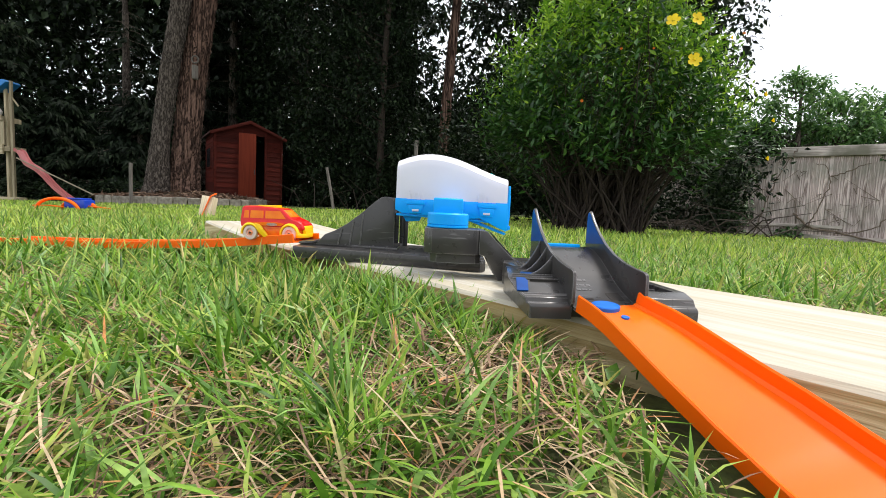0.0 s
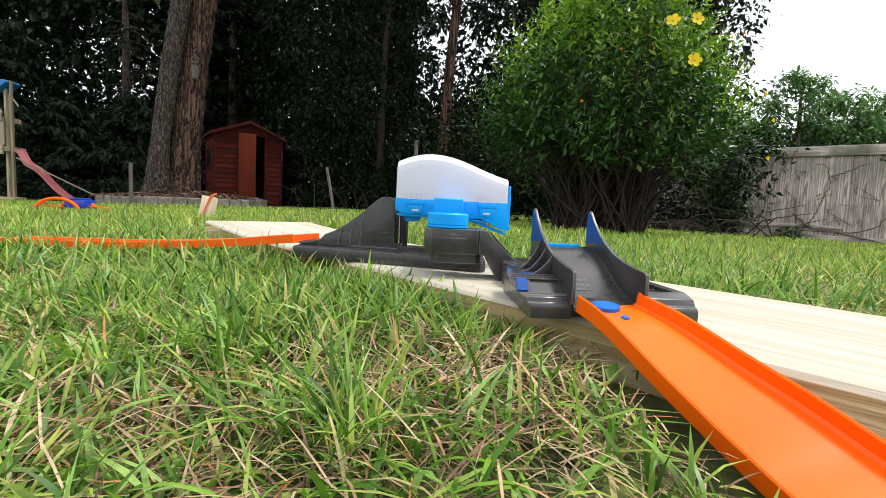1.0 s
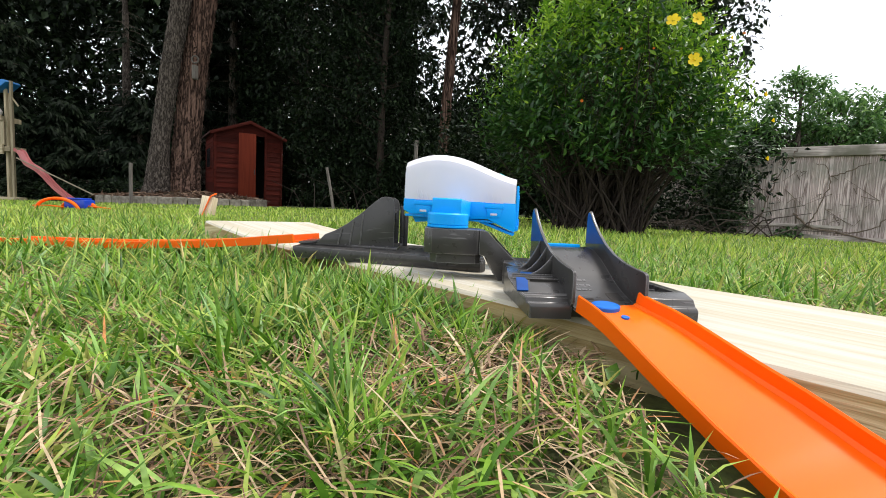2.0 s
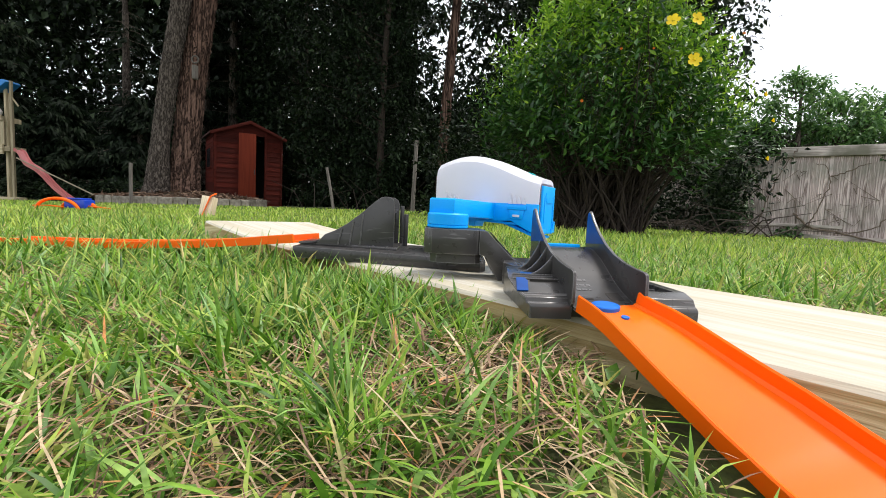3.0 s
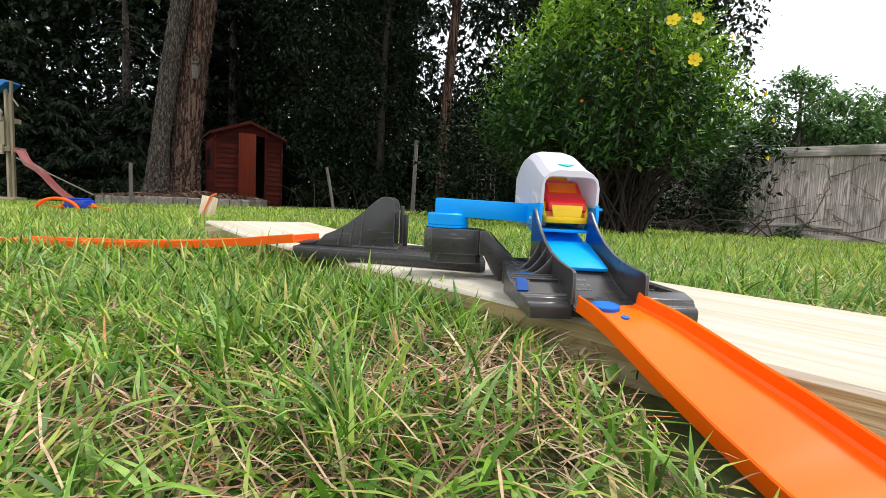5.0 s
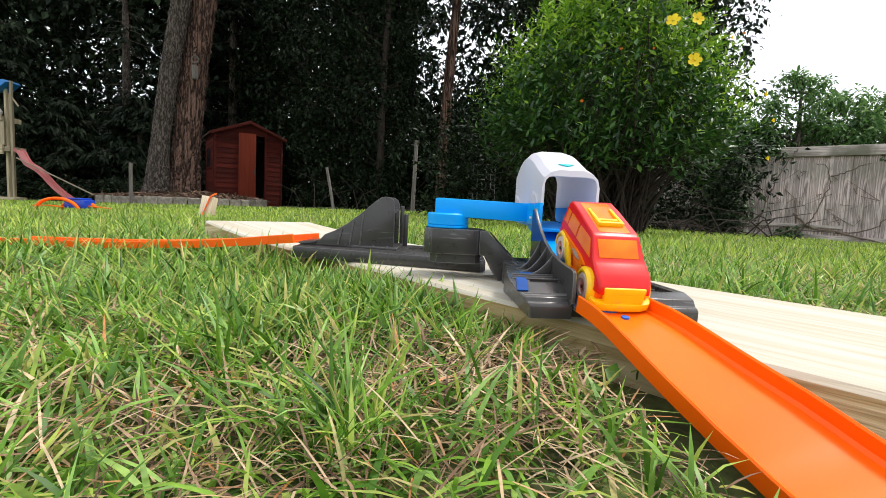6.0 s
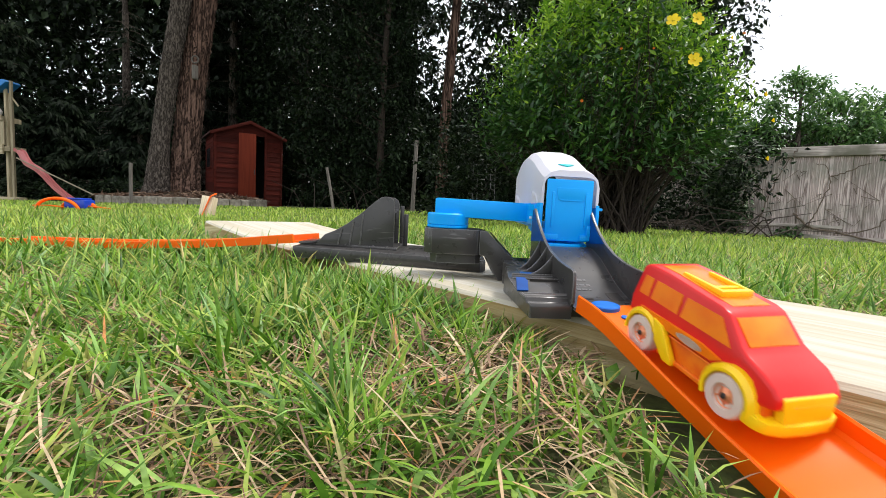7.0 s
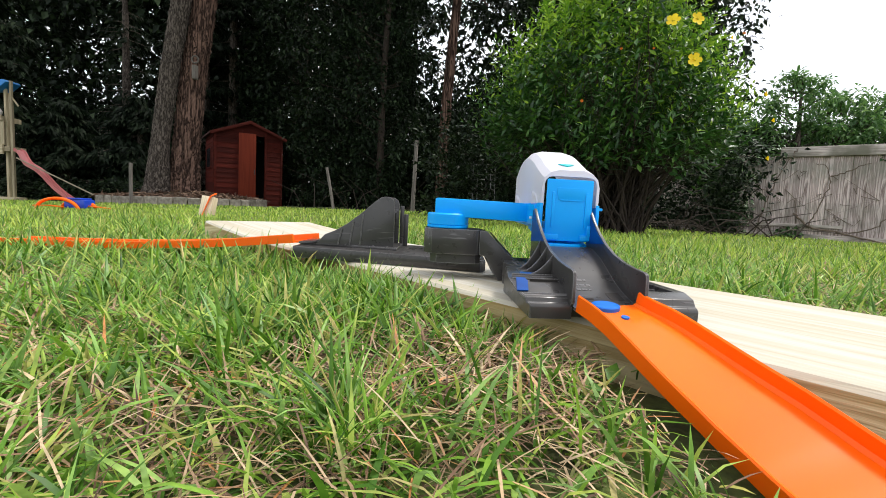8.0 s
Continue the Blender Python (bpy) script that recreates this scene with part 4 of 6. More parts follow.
# ---- shrub with yellow flowers ----
def make_bush():
    rng = np.random.default_rng(21)
    bush = tagged(empty("flowering_shrub", Matrix.Translation((0.97, 2.80, float(level(0.97, 2.8))))), "large leafy green shrub with yellow open flowers", "shrub")
    n = 1900
    az = rng.uniform(0, 2 * np.pi, n)
    el = np.arcsin(rng.uniform(-0.12, 1.0, n))
    k = 1 + 0.10 * np.sin(3 * az + 0.7) + 0.07 * np.sin(5 * az + 4 * el) + rng.normal(0, 0.05, n)
    depth = np.where(rng.uniform(0, 1, n) < 0.42, 1.0, rng.uniform(0.45, 0.98, n))
    tip = np.stack([0.80 * np.cos(el) * np.cos(az), 0.66 * np.cos(el) * np.sin(az), 0.50 + 1.02 * np.sin(el)], 1) * np.stack([k * depth] * 3, 1)
    low = 0.60 + 0.10 * np.sin(2.3 * az) - np.where(rng.uniform(0, 1, n) < 0.22, rng.uniform(0.0, 0.32, n), 0.0)
    tip[:, 2] = np.where(tip[:, 2] < low, low + (low - tip[:, 2]) * 0.5 * rng.uniform(0, 1, n), tip[:, 2])
    keep = rng.uniform(0, 1, n) < np.clip((tip[:, 2] - 0.30) / 0.50, 0.35, 1.0)
    tip, az, n = tip[keep], az[keep], int(keep.sum())
    grow = unit(tip * np.array([0.85, 0.85, 0.35]) + np.array([0, 0, 0.55]) + rng.normal(0, 0.20, (n, 3)))
    pos, way, size = [], [], []
    pairs = 8
    for j in range(pairs):
        f = j / (pairs - 1)
        p = tip - grow * 0.22 * (1 - f)
        a = unit(np.cross(grow, np.array([0.2, 0.1, 1.0])))
        b = np.cross(grow, a)
        s = a if j % 2 else b
        for sign in (-1, 1):
            pos.append(p)
            way.append(s * sign + grow * (0.40 + 0.5 * f) + rng.normal(0, 0.16, (n, 3)))
            size.append((0.066 - 0.028 * f) * rng.uniform(0.75, 1.2, n))
    P, Wy, Sz = np.stack(pos), np.stack(way), np.stack(size)
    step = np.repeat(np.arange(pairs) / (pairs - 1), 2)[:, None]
    # More pale leaves upwards and to the right imitate light, fewer below shade.
    lit_share = np.clip((tip[:, 2] - 0.55) / 0.62 + 0.25 * tip[:, 0], 0.0, 1.0)[None]
    lit_tip = (step > 0.95 - 0.75 * lit_share) & (rng.uniform(0, 1, Sz.shape) < 0.35 + 0.65 * lit_share)
    for name, pick, material in (("foliage", ~lit_tip, M_BUSHLEAF), ("young_foliage", lit_tip, M_BUSHTIP)):
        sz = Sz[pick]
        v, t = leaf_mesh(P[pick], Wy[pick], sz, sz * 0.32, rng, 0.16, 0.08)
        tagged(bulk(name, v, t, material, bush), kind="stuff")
    bm = bmesh.new()
    for i in range(330):
        a, r = rng.uniform(0, 2 * np.pi), rng.uniform(0.02, 0.30)
        b = Vector((r * math.cos(a), r * 0.8 * math.sin(a), -0.02))
        q = tip[int(rng.integers(n))] * rng.uniform(0.8, 0.97)
        q = Vector(q)
        mid = b.lerp(q, 0.45) + Vector((0, 0, 0.06)) + Vector(rng.normal(0, 0.035, 3))
        tube([b, b.lerp(mid, 0.5) + Vector(rng.normal(0, 0.012, 3)), mid, q], [0.0075, 0.006, 0.0045, 0.0016], 5, bm)
    tagged(part("stem", bm, M_TWIG, bush, "thin brown stems"), kind="stuff")

    def flower(p, face, s, material, spread):
        f = bmesh.new()
        face = Vector(face).normalized()
        m = Matrix.Translation(p) @ face.to_track_quat("Z", "Y").to_matrix().to_4x4()
        for j in range(5):
            a = 2 * math.pi * j / 5
            cup = [(0.08, 0.0, 0.02), (0.50, 0.42, 0.16), (0.92, 0.38, 0.22), (1.08, 0.02, 0.18), (0.92, -0.40, 0.22), (0.48, -0.38, 0.14)]
            vs = [f.verts.new(m @ Vector((s * (r * spread * math.cos(a) - q * math.sin(a)), s * (r * spread * math.sin(a) + q * math.cos(a)), s * (z + (1 - spread) * r)))) for r, q, z in cup]
            mid = f.verts.new(m @ Vector((s * 0.6 * spread * math.cos(a), s * 0.6 * spread * math.sin(a), s * (0.07 + (1 - spread) * 0.6))))
            for i in range(6):
                f.faces.new((vs[i], vs[(i + 1) % 6], mid))
        lathe([(0.10 * s, 0.0), (0.16 * s, 0.14 * s), (0.08 * s, 0.24 * s)], 8, f, m)
        part("flower", f, material, bush, "yellow open flower" if material is M_PETAL else "faded orange flower bud")

    o = Vector((0.97, 2.80, float(level(0.97, 2.8))))
    for (x, z, s, face) in ((1.088, 0.827, 0.031, (-0.1, -1, 0.15)), (0.976, 0.993, 0.029, (-0.5, -0.9, 0.3)), (1.083, 1.005, 0.029, (0.1, -0.9, 0.15))):
        flower(Vector((x, 2.075, z)) - o, face, s, M_PETAL, 1.0)
    for (x, z, s) in ((1.572, 0.755, 0.020), (1.618, 0.440, 0.019), (1.625, 0.63, 0.018), (1.375, 1.02, 0.014)):
        flower(Vector((x, 2.30, z)) - o, (0.7, -0.8, 0.1), s, M_PETAL, 0.55)
    for (x, z, s) in ((0.632, 0.648, 0.014), (0.80, 0.90, 0.012), (0.955, 0.91, 0.011), (0.76, 1.14, 0.013), (1.375, 1.00, 0.012)):
        flower(Vector((x, 2.20, z)) - o, (-0.3, -1, 0.4), s, M_ORANGEBUD, 0.5)


make_bush()


# ---- board fence ----
FENCE = Matrix.Translation((3.10, 4.55, 0.0)) @ Matrix.Rotation(radians(-38), 4, "Z")


def make_fence():
    rng = np.random.default_rng(5)
    fence = tagged(empty("board_fence", FENCE), "weathered grey wooden board fence with bare climbing stems", "fence")
    x = -0.9
    while x < 5.2:
        w = rng.uniform(0.10, 0.17)
        top = 0.79 + rng.uniform(-0.02, 0.01)
        z0 = float(level(3.1 + 0.79 * x, 4.55 - 0.62 * x)) - 0.02
        bm = box(-w / 2 + 0.001, w / 2 + 0.006, -0.009, 0.009, z0, top, 0.003, seg=1)
        for v in bm.verts:
            v.co.x += 0.004 * math.sin(v.co.z * 9 + x * 7)
        b = part("board", bm, M_FENCE, fence)
        b.matrix_basis = Matrix.Translation((x + w / 2, 0.010 * (len(fence.children) % 2) + rng.uniform(-0.003, 0.003), 0)) @ Matrix.Rotation(radians(rng.uniform(-0.4, 0.4) - 1.0), 4, "Y")
        x += w
    for px in (-0.85, 1.60, 3.7):
        bm = box(px - 0.045, px + 0.045, 0.012, 0.10, -0.12, 0.76, 0.006)
        part("post", bm, M_POST, fence)
    rail = box(0.20, 5.2, -0.040, 0.026, 0.765, 0.858, 0.008)
    for v in rail.verts:
        v.co.z += 0.004 * v.co.x
    part("cap_rail", rail, M_FENCE_X, fence, "weathered wooden capping rail")
    part("lower_rail", box(-0.9, 0.72, -0.034, -0.010, 0.098, 0.128, 0.004), M_FENCE_X, fence)
    part("gravel_board", box(-0.9, 5.2, -0.022, -0.010, -0.10, 0.035, 0.004), M_FENCE_X, fence)
    vines = bmesh.new()
    lines = (((0.06, -0.04), (0.15, 0.28), (0.24, 0.6), (0.36, 0.84), (0.42, 0.92)), ((0.44, 0.25), (0.60, 0.12), (0.85, 0.07), (1.2, 0.0), (1.7, -0.12), (2.2, -0.14)),
             ((0.60, 0.12), (0.66, 0.3), (0.73, 0.5), (0.71, 0.70), (0.60, 0.76)), ((0.85, 0.07), (1.08, 0.10), (1.25, 0.22), (1.30, 0.45), (1.27, 0.70), (1.34, 0.83)),
             ((0.74, 0.62), (0.90, 0.68), (1.06, 0.76)), ((-0.14, 0.03), (-0.1, 0.2), (-0.03, 0.5), (0.02, 0.8)), ((1.5, -0.1), (1.62, 0.2), (1.72, 0.55), (1.7, 0.85)))
    for line in lines:
        p = smooth_path([(a * 0.8, -0.044 - 0.004 * (i % 2), b * 0.92) for i, (a, b) in enumerate(line)], 6)
        p = [q + Vector((rng.normal(0, 0.006), 0, rng.normal(0, 0.006))) for q in p]
        r0 = 0.011 if line[0][0] == 0.44 else 0.006
        tube(p, [r0 * (1 - 0.5 * i / len(p)) for i in range(len(p))], 6, vines)
    for _ in range(26):
        a, b = rng.uniform(0.1, 1.3), rng.uniform(0.1, 0.72)
        tube([(a, -0.022, b), (a + rng.normal(0, 0.06), -0.026, b + rng.normal(0, 0.05)), (a + rng.normal(0, 0.1), -0.022, b + rng.normal(0, 0.1))], [0.003, 0.0025, 0.001], 4, vines)
    part("climbing_stem", vines, M_VINE, fence, "bare brown climbing stems")
    c = np.concatenate([np.stack([rng.uniform(-0.36, -0.02, 60), rng.uniform(-0.22, -0.05, 60), rng.uniform(0.05, 0.62, 60)], 1),
                        np.stack([rng.normal(0.33, 0.05, 9), rng.uniform(-0.10, -0.04, 9), rng.uniform(-0.06, 0.07, 9)], 1),
                        np.stack([rng.uniform(0.95, 4.0, 40), rng.uniform(-0.02, 0.08, 40), rng.uniform(0.74, 0.92, 40)], 1),
                        np.stack([rng.uniform(-0.9, 0.16, 60), rng.uniform(-0.1, 0.1, 60), rng.uniform(0.62, 0.95, 60)], 1)])
    p, d = cloud(rng, c, rng.uniform(0.05, 0.11, len(c)), 34)
    d[:, 1] -= 0.5
    d[:, 2] -= 0.3
    s = rng.uniform(0.022, 0.045, len(p))
    v, t = leaf_mesh(p, d, s, s * 0.8, rng)
    tagged(bulk("ivy", v, t, M_IVY, fence), "dark ivy leaves", kind="stuff")


M_FENCE_X = wood("weathered_rail", (0.30, 0.25, 0.225), (0.66, 0.58, 0.54), 20, 0.9, along=0, dirt=(0.20, 0.19, 0.15), bump=0.6)
make_fence()


# ---- trees ----
def broadleaf(name, label, x, y, height, spread, low, leaves, size, material, seed, trunk_r=0.12, clumps=260, squash=0.9, bark=None):
    rng = np.random.default_rng(seed)
    z0 = float(level(x, y))
    tree = tagged(empty(name, Matrix.Translation((x, y, z0))), label, "tree")
    v, t = trunk_mesh([(0, 0, -0.1), (rng.normal(0, 0.1), rng.normal(0, 0.1), height * 0.4), (rng.normal(0, 0.2), rng.normal(0, 0.2), height * 0.95)], [trunk_r * 1.3, trunk_r, trunk_r * 0.2], rng, 0.05, 18, 8, 7)
    bulk("trunk", v, t, bark or M_BARK2, tree, True)
    u = rng.uniform(0, 1, clumps)
    zc = low + (height - low) * u
    prof = np.sin(np.pi * np.clip(0.12 + 0.80 * u, 0, 1)) ** 0.7
    az = rng.uniform(0, 2 * np.pi, clumps)
    rr = spread * prof * np.sqrt(rng.uniform(0.25, 1.0, clumps)) * (1 + 0.16 * np.sin(3 * az + seed) + rng.normal(0, 0.08, clumps))
    c = np.stack([rr * np.cos(az), rr * np.sin(az), zc], 1)
    tagged(part("branch", limbs(rng, [(0, 0, max(0.15, float(q[2]) - 0.45 * float(np.hypot(q[0], q[1])))) for q in c[:60]], c[:60], trunk_r * 0.3), bark or M_BARK2, tree), kind="stuff")
    p, d = cloud(rng, c, rng.uniform(0.5, 1.0, clumps) * spread * 0.30, max(1, leaves // clumps), squash)
    way = d + rng.normal(0, 0.5, d.shape) + np.array([0, 0, -0.35])
    s = rng.uniform(0.7, 1.3, len(p)) * size
    v, t = leaf_mesh(p, way, s, s * 0.5, rng)
    tagged(bulk("crown", v, t, material, tree), kind="stuff")
    return tree


def conifer(name, label, x, y, height, spread, low, sprays, size, seed, dense=1.0):
    """A dark conifer with drooping tiers of needle sprays."""
    rng = np.random.default_rng(seed)
    z0 = float(level(x, y))
    tree = tagged(empty(name, Matrix.Translation((x, y, z0))), label, "conifer")
    v, t = trunk_mesh([(0, 0, -0.1), (0.05, 0, height * 0.5), (0, 0, height)], [0.16, 0.11, 0.02], rng, 0.05, 16, 8, 7)
    bulk("trunk", v, t, M_BARK2, tree, True)
    nb = int(90 * dense)
    z = low + (height - low) * rng.uniform(0, 1, nb) ** 0.9
    az = rng.uniform(0, 2 * np.pi, nb)
    ln = spread * (1 - 0.85 * (z - low) / (height - low)) * rng.uniform(0.7, 1.15, nb)
    tips = np.stack([ln * np.cos(az), ln * np.sin(az), z - 0.22 * ln], 1)
    tagged(part("branch", limbs(rng, [(0, 0, float(q)) for q in z], tips, 0.022, 5), M_BARK2, tree), kind="stuff")
    per = sprays // nb
    f = rng.uniform(0.12, 1.0, (nb, per)) ** 0.75
    base = np.stack([np.zeros(nb), np.zeros(nb), z], 1)
    p = (base[:, None] + (tips - base)[:, None] * f[..., None]).reshape(-1, 3)
    side = np.stack([-np.sin(az), np.cos(az), np.zeros(nb)], 1)
    w = rng.normal(0, 1, (nb * per, 1)) * 0.16 * np.repeat(ln, per)[:, None] * (1.15 - f.reshape(-1, 1))
    p = p + np.repeat(side, per, 0) * w + rng.normal(0, 0.05, p.shape)
    way = np.repeat(unit(tips - base), per, 0) * 0.7 + np.repeat(side, per, 0) * np.sign(w) * 0.6 + np.array([0, 0, -0.45]) + rng.normal(0, 0.25, p.shape)
    s = rng.uniform(0.5, 1.4, len(p)) * size
    v, t = leaf_mesh(p, way, s, s * 0.27, rng, 0.1, 0.25)
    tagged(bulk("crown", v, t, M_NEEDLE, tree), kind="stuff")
    return tree


def big_pine(name, label, keys, radii, bark, seed, crown_low, spread):
    rng = np.random.default_rng(seed)
    k0 = Vector(keys[0])
    tree = tagged(empty(name, Matrix.Translation((k0.x, k0.y, float(level(k0.x, k0.y))))), label, "pine tree")
    loc = [Vector(k) - tree.matrix_basis.translation for k in keys]
    v, t = trunk_mesh(loc, radii, rng, 0.075, 72, 34, 21)
    bulk("trunk", v, t, bark, tree, True)
    top = loc[-1]
    n = int(70 * spread)
    c = np.stack([rng.normal(top.x, spread * 0.6, n), rng.normal(top.y, spread * 0.6, n), rng.uniform(crown_low, top.z + 0.8, n)], 1)
    tagged(part("branch", limbs(rng, [tuple(loc[-2].lerp(top, max(0.0, min(1.0, (float(q[2]) - loc[-2].z) / (top.z - loc[-2].z))))) for q in c[:40]], c[:40], 0.05), bark, tree), kind="stuff")
    p, d = cloud(rng, c, rng.uniform(0.35, 0.7, n), 80, 0.5)
    s = rng.uniform(0.12, 0.24, len(p))
    v, t = leaf_mesh(p, d + np.array([0, 0, 0.2]), s, s * 0.2, rng)
    tagged(bulk("crown", v, t, M_NEEDLE, tree), kind="stuff")


def make_trees():
    # The two front pines' crowns, above the view, are widened to shade the woods.
    big_pine("pine_tree", "tall pine trunk with grey scaly bark", [(-5.24, 8.0, -0.25), (-5.18, 8.0, 0.25), (-5.12, 8.0, 1.02), (-4.94, 8.0, 2.3), (-4.74, 8.0, 3.45), (-4.1, 8.0, 7.5), (-3.7, 8.0, 12.0)],
             [0.36, 0.20, 0.142, 0.142, 0.145, 0.12, 0.04], M_BARK2, 31, 5.6, 3.0)
    big_pine("pine_tree", "tall pine trunk with reddish furrowed bark", [(-4.90, 8.3, -0.25), (-4.87, 8.3, 0.25), (-4.82, 8.3, 1.07), (-4.68, 8.3, 2.38), (-4.50, 8.3, 3.55), (-4.1, 8.3, 7.5), (-3.9, 8.3, 13.0)],
             [0.38, 0.255, 0.222, 0.208, 0.190, 0.16, 0.05], M_BARK, 32, 5.6, 3.2)
    big_pine("pine_tree", "slender pine with reddish trunk among dark trees", [(-0.10, 9.3, -0.1), (-0.10, 9.3, 0.8), (-0.09, 9.3, 2.0), (-0.02, 9.3, 3.5), (0.05, 9.3, 4.6), (0.2, 9.3, 7.5)],
             [0.14, 0.115, 0.105, 0.09, 0.08, 0.03], M_BARK, 33, 4.3, 1.0)
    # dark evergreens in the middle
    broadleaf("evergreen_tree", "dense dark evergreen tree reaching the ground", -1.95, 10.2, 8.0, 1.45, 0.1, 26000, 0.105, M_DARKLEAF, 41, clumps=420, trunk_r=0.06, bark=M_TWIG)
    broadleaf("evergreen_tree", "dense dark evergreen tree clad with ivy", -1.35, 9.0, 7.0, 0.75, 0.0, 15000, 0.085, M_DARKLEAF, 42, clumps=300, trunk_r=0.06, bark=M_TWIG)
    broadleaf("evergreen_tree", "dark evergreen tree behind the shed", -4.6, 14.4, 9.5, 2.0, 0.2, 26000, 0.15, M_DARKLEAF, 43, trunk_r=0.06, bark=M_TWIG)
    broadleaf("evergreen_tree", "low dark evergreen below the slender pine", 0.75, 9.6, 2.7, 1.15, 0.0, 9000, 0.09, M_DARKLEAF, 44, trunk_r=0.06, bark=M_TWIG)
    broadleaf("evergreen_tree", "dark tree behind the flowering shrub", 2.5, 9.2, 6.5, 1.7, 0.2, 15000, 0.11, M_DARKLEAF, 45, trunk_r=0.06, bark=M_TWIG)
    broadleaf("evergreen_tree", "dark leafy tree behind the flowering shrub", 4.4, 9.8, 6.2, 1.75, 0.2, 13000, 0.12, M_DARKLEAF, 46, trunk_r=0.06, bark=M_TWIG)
    # conifers on the open side
    for i, (x, y, h, s, lo, n) in enumerate(((-6.7, 13.9, 10.0, 1.9, 0.2, 8000), (-8.1, 11.8, 2.7, 1.7, 0.2, 6000), (-9.9, 11.6, 2.5, 1.8, 0.2, 6000), (-11.6, 11.2, 9.0, 2.0, 0.3, 8000), (-13.6, 11.6, 8.0, 2.2, 0.3, 7000),
                                            (-8.9, 15.0, 9.0, 1.1, 1.0, 900), (-10.9, 15.2, 9.5, 1.1, 1.0, 900), (-7.4, 13.6, 10.0, 1.7, 1.5, 4500))):
        conifer("conifer", "dark spreading conifer at the garden edge" if n > 3000 else "thin sparse conifer showing sky between branches", x, y, h, s, lo, int(n * 2.2), 0.19, 60 + i)
    # beyond the fence
    for i, (x, y, h, s) in enumerate(((5.35, 7.1, 2.45, 0.55), (6.0, 7.0, 2.15, 0.6), (6.6, 6.9, 2.2, 0.6), (7.3, 6.8, 2.3, 0.7), (4.7, 7.4, 1.9, 0.5), (8.3, 6.6, 2.2, 0.8))):
        broadleaf("hedge_tree", "light green feathery hedge tree behind the fence", x, y, h, s, 0.2, 5200, 0.075, M_HEDGELEAF, 80 + i, 0.05, 150)
    broadleaf("garden_tree", "tall light tree beyond the fence", 8.55, 7.2, 6.0, 1.25, 1.6, 2200, 0.10, M_HEDGELEAF, 91, 0.08, 90)


make_trees()


def make_woods():
    """Woodland closing the view behind the garden."""
    rng = np.random.default_rng(77)
    n = 5600
    x = rng.uniform(-27, 13, n)
    y = 16.5 + rng.uniform(0, 4.5, n) - 0.10 * np.maximum(x - 3, 0) * 6
    glade = (x > -17.0) & (x < -11.6)
    thin = (x > -1.6) & (x < 3.2)
    top = np.where(thin, 4.0, np.where(x > 8.2, 2.6, 11.0))
    z = rng.uniform(0, 1, n) ** 1.15 * top
    loose = thin & (rng.uniform(0, 1, n) < 0.20)
    z = np.where(loose, rng.uniform(3, 9, n), z)
    # a bright opening between the low wood and the canopy
    pick = rng.uniform(0, 1, n)
    z = np.where(glade, np.where(pick < 0.44, rng.uniform(0, 3.0, n), np.where(pick < 0.62, rng.uniform(3.0, 6.4, n), rng.uniform(6.4, 11.0, n))), z)
    p, d = cloud(rng, np.stack([x, y, z], 1), rng.uniform(0.5, 1.1, n), 19)
    s = rng.uniform(0.22, 0.42, len(p))
    v, t = leaf_mesh(p, d + np.array([0, 0, -0.3]), s, s * 0.6, rng)
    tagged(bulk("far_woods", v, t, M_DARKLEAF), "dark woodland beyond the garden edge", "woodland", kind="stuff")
    n = 340
    x = rng.uniform(-12, 2.4, n)
    y = rng.uniform(8.9, 10.8, n) - 0.05 * x
    keep = ~((x < -3.3) & (x > -6.4) & (y < 12))
    x, y = x[keep], y[keep]
    p, d = cloud(rng, np.stack([x, y, level(x, y) + rng.uniform(0.02, 0.45, len(x))], 1), rng.uniform(0.12, 0.3, len(x)), 30)
    s = rng.uniform(0.04, 0.09, len(p))
    # Dark leaf clumps imitate the shade over the fence behind the shrub.
    q = 420
    xs = rng.uniform(-0.2, 2.85, q)
    ys = rng.uniform(4.0, 4.75, q) - np.maximum(xs - 2.3, 0) * 0.3
    p2, d2 = cloud(rng, np.stack([xs, ys, level(xs, ys) + rng.uniform(0.0, 0.95, q)], 1), rng.uniform(0.10, 0.22, q), 40)
    p, d, s = np.concatenate([p, p2]), np.concatenate([d, d2]), np.concatenate([s, rng.uniform(0.03, 0.07, len(p2))])
    v, t = leaf_mesh(p, d + np.array([0, 0, 0.2]), s, s * 0.5, rng)
    tagged(bulk("undergrowth", v, t, M_DARKLEAF), "dark undergrowth below the trees, and dark leaves as shade behind the shrub", "undergrowth", kind="stuff")


make_woods()


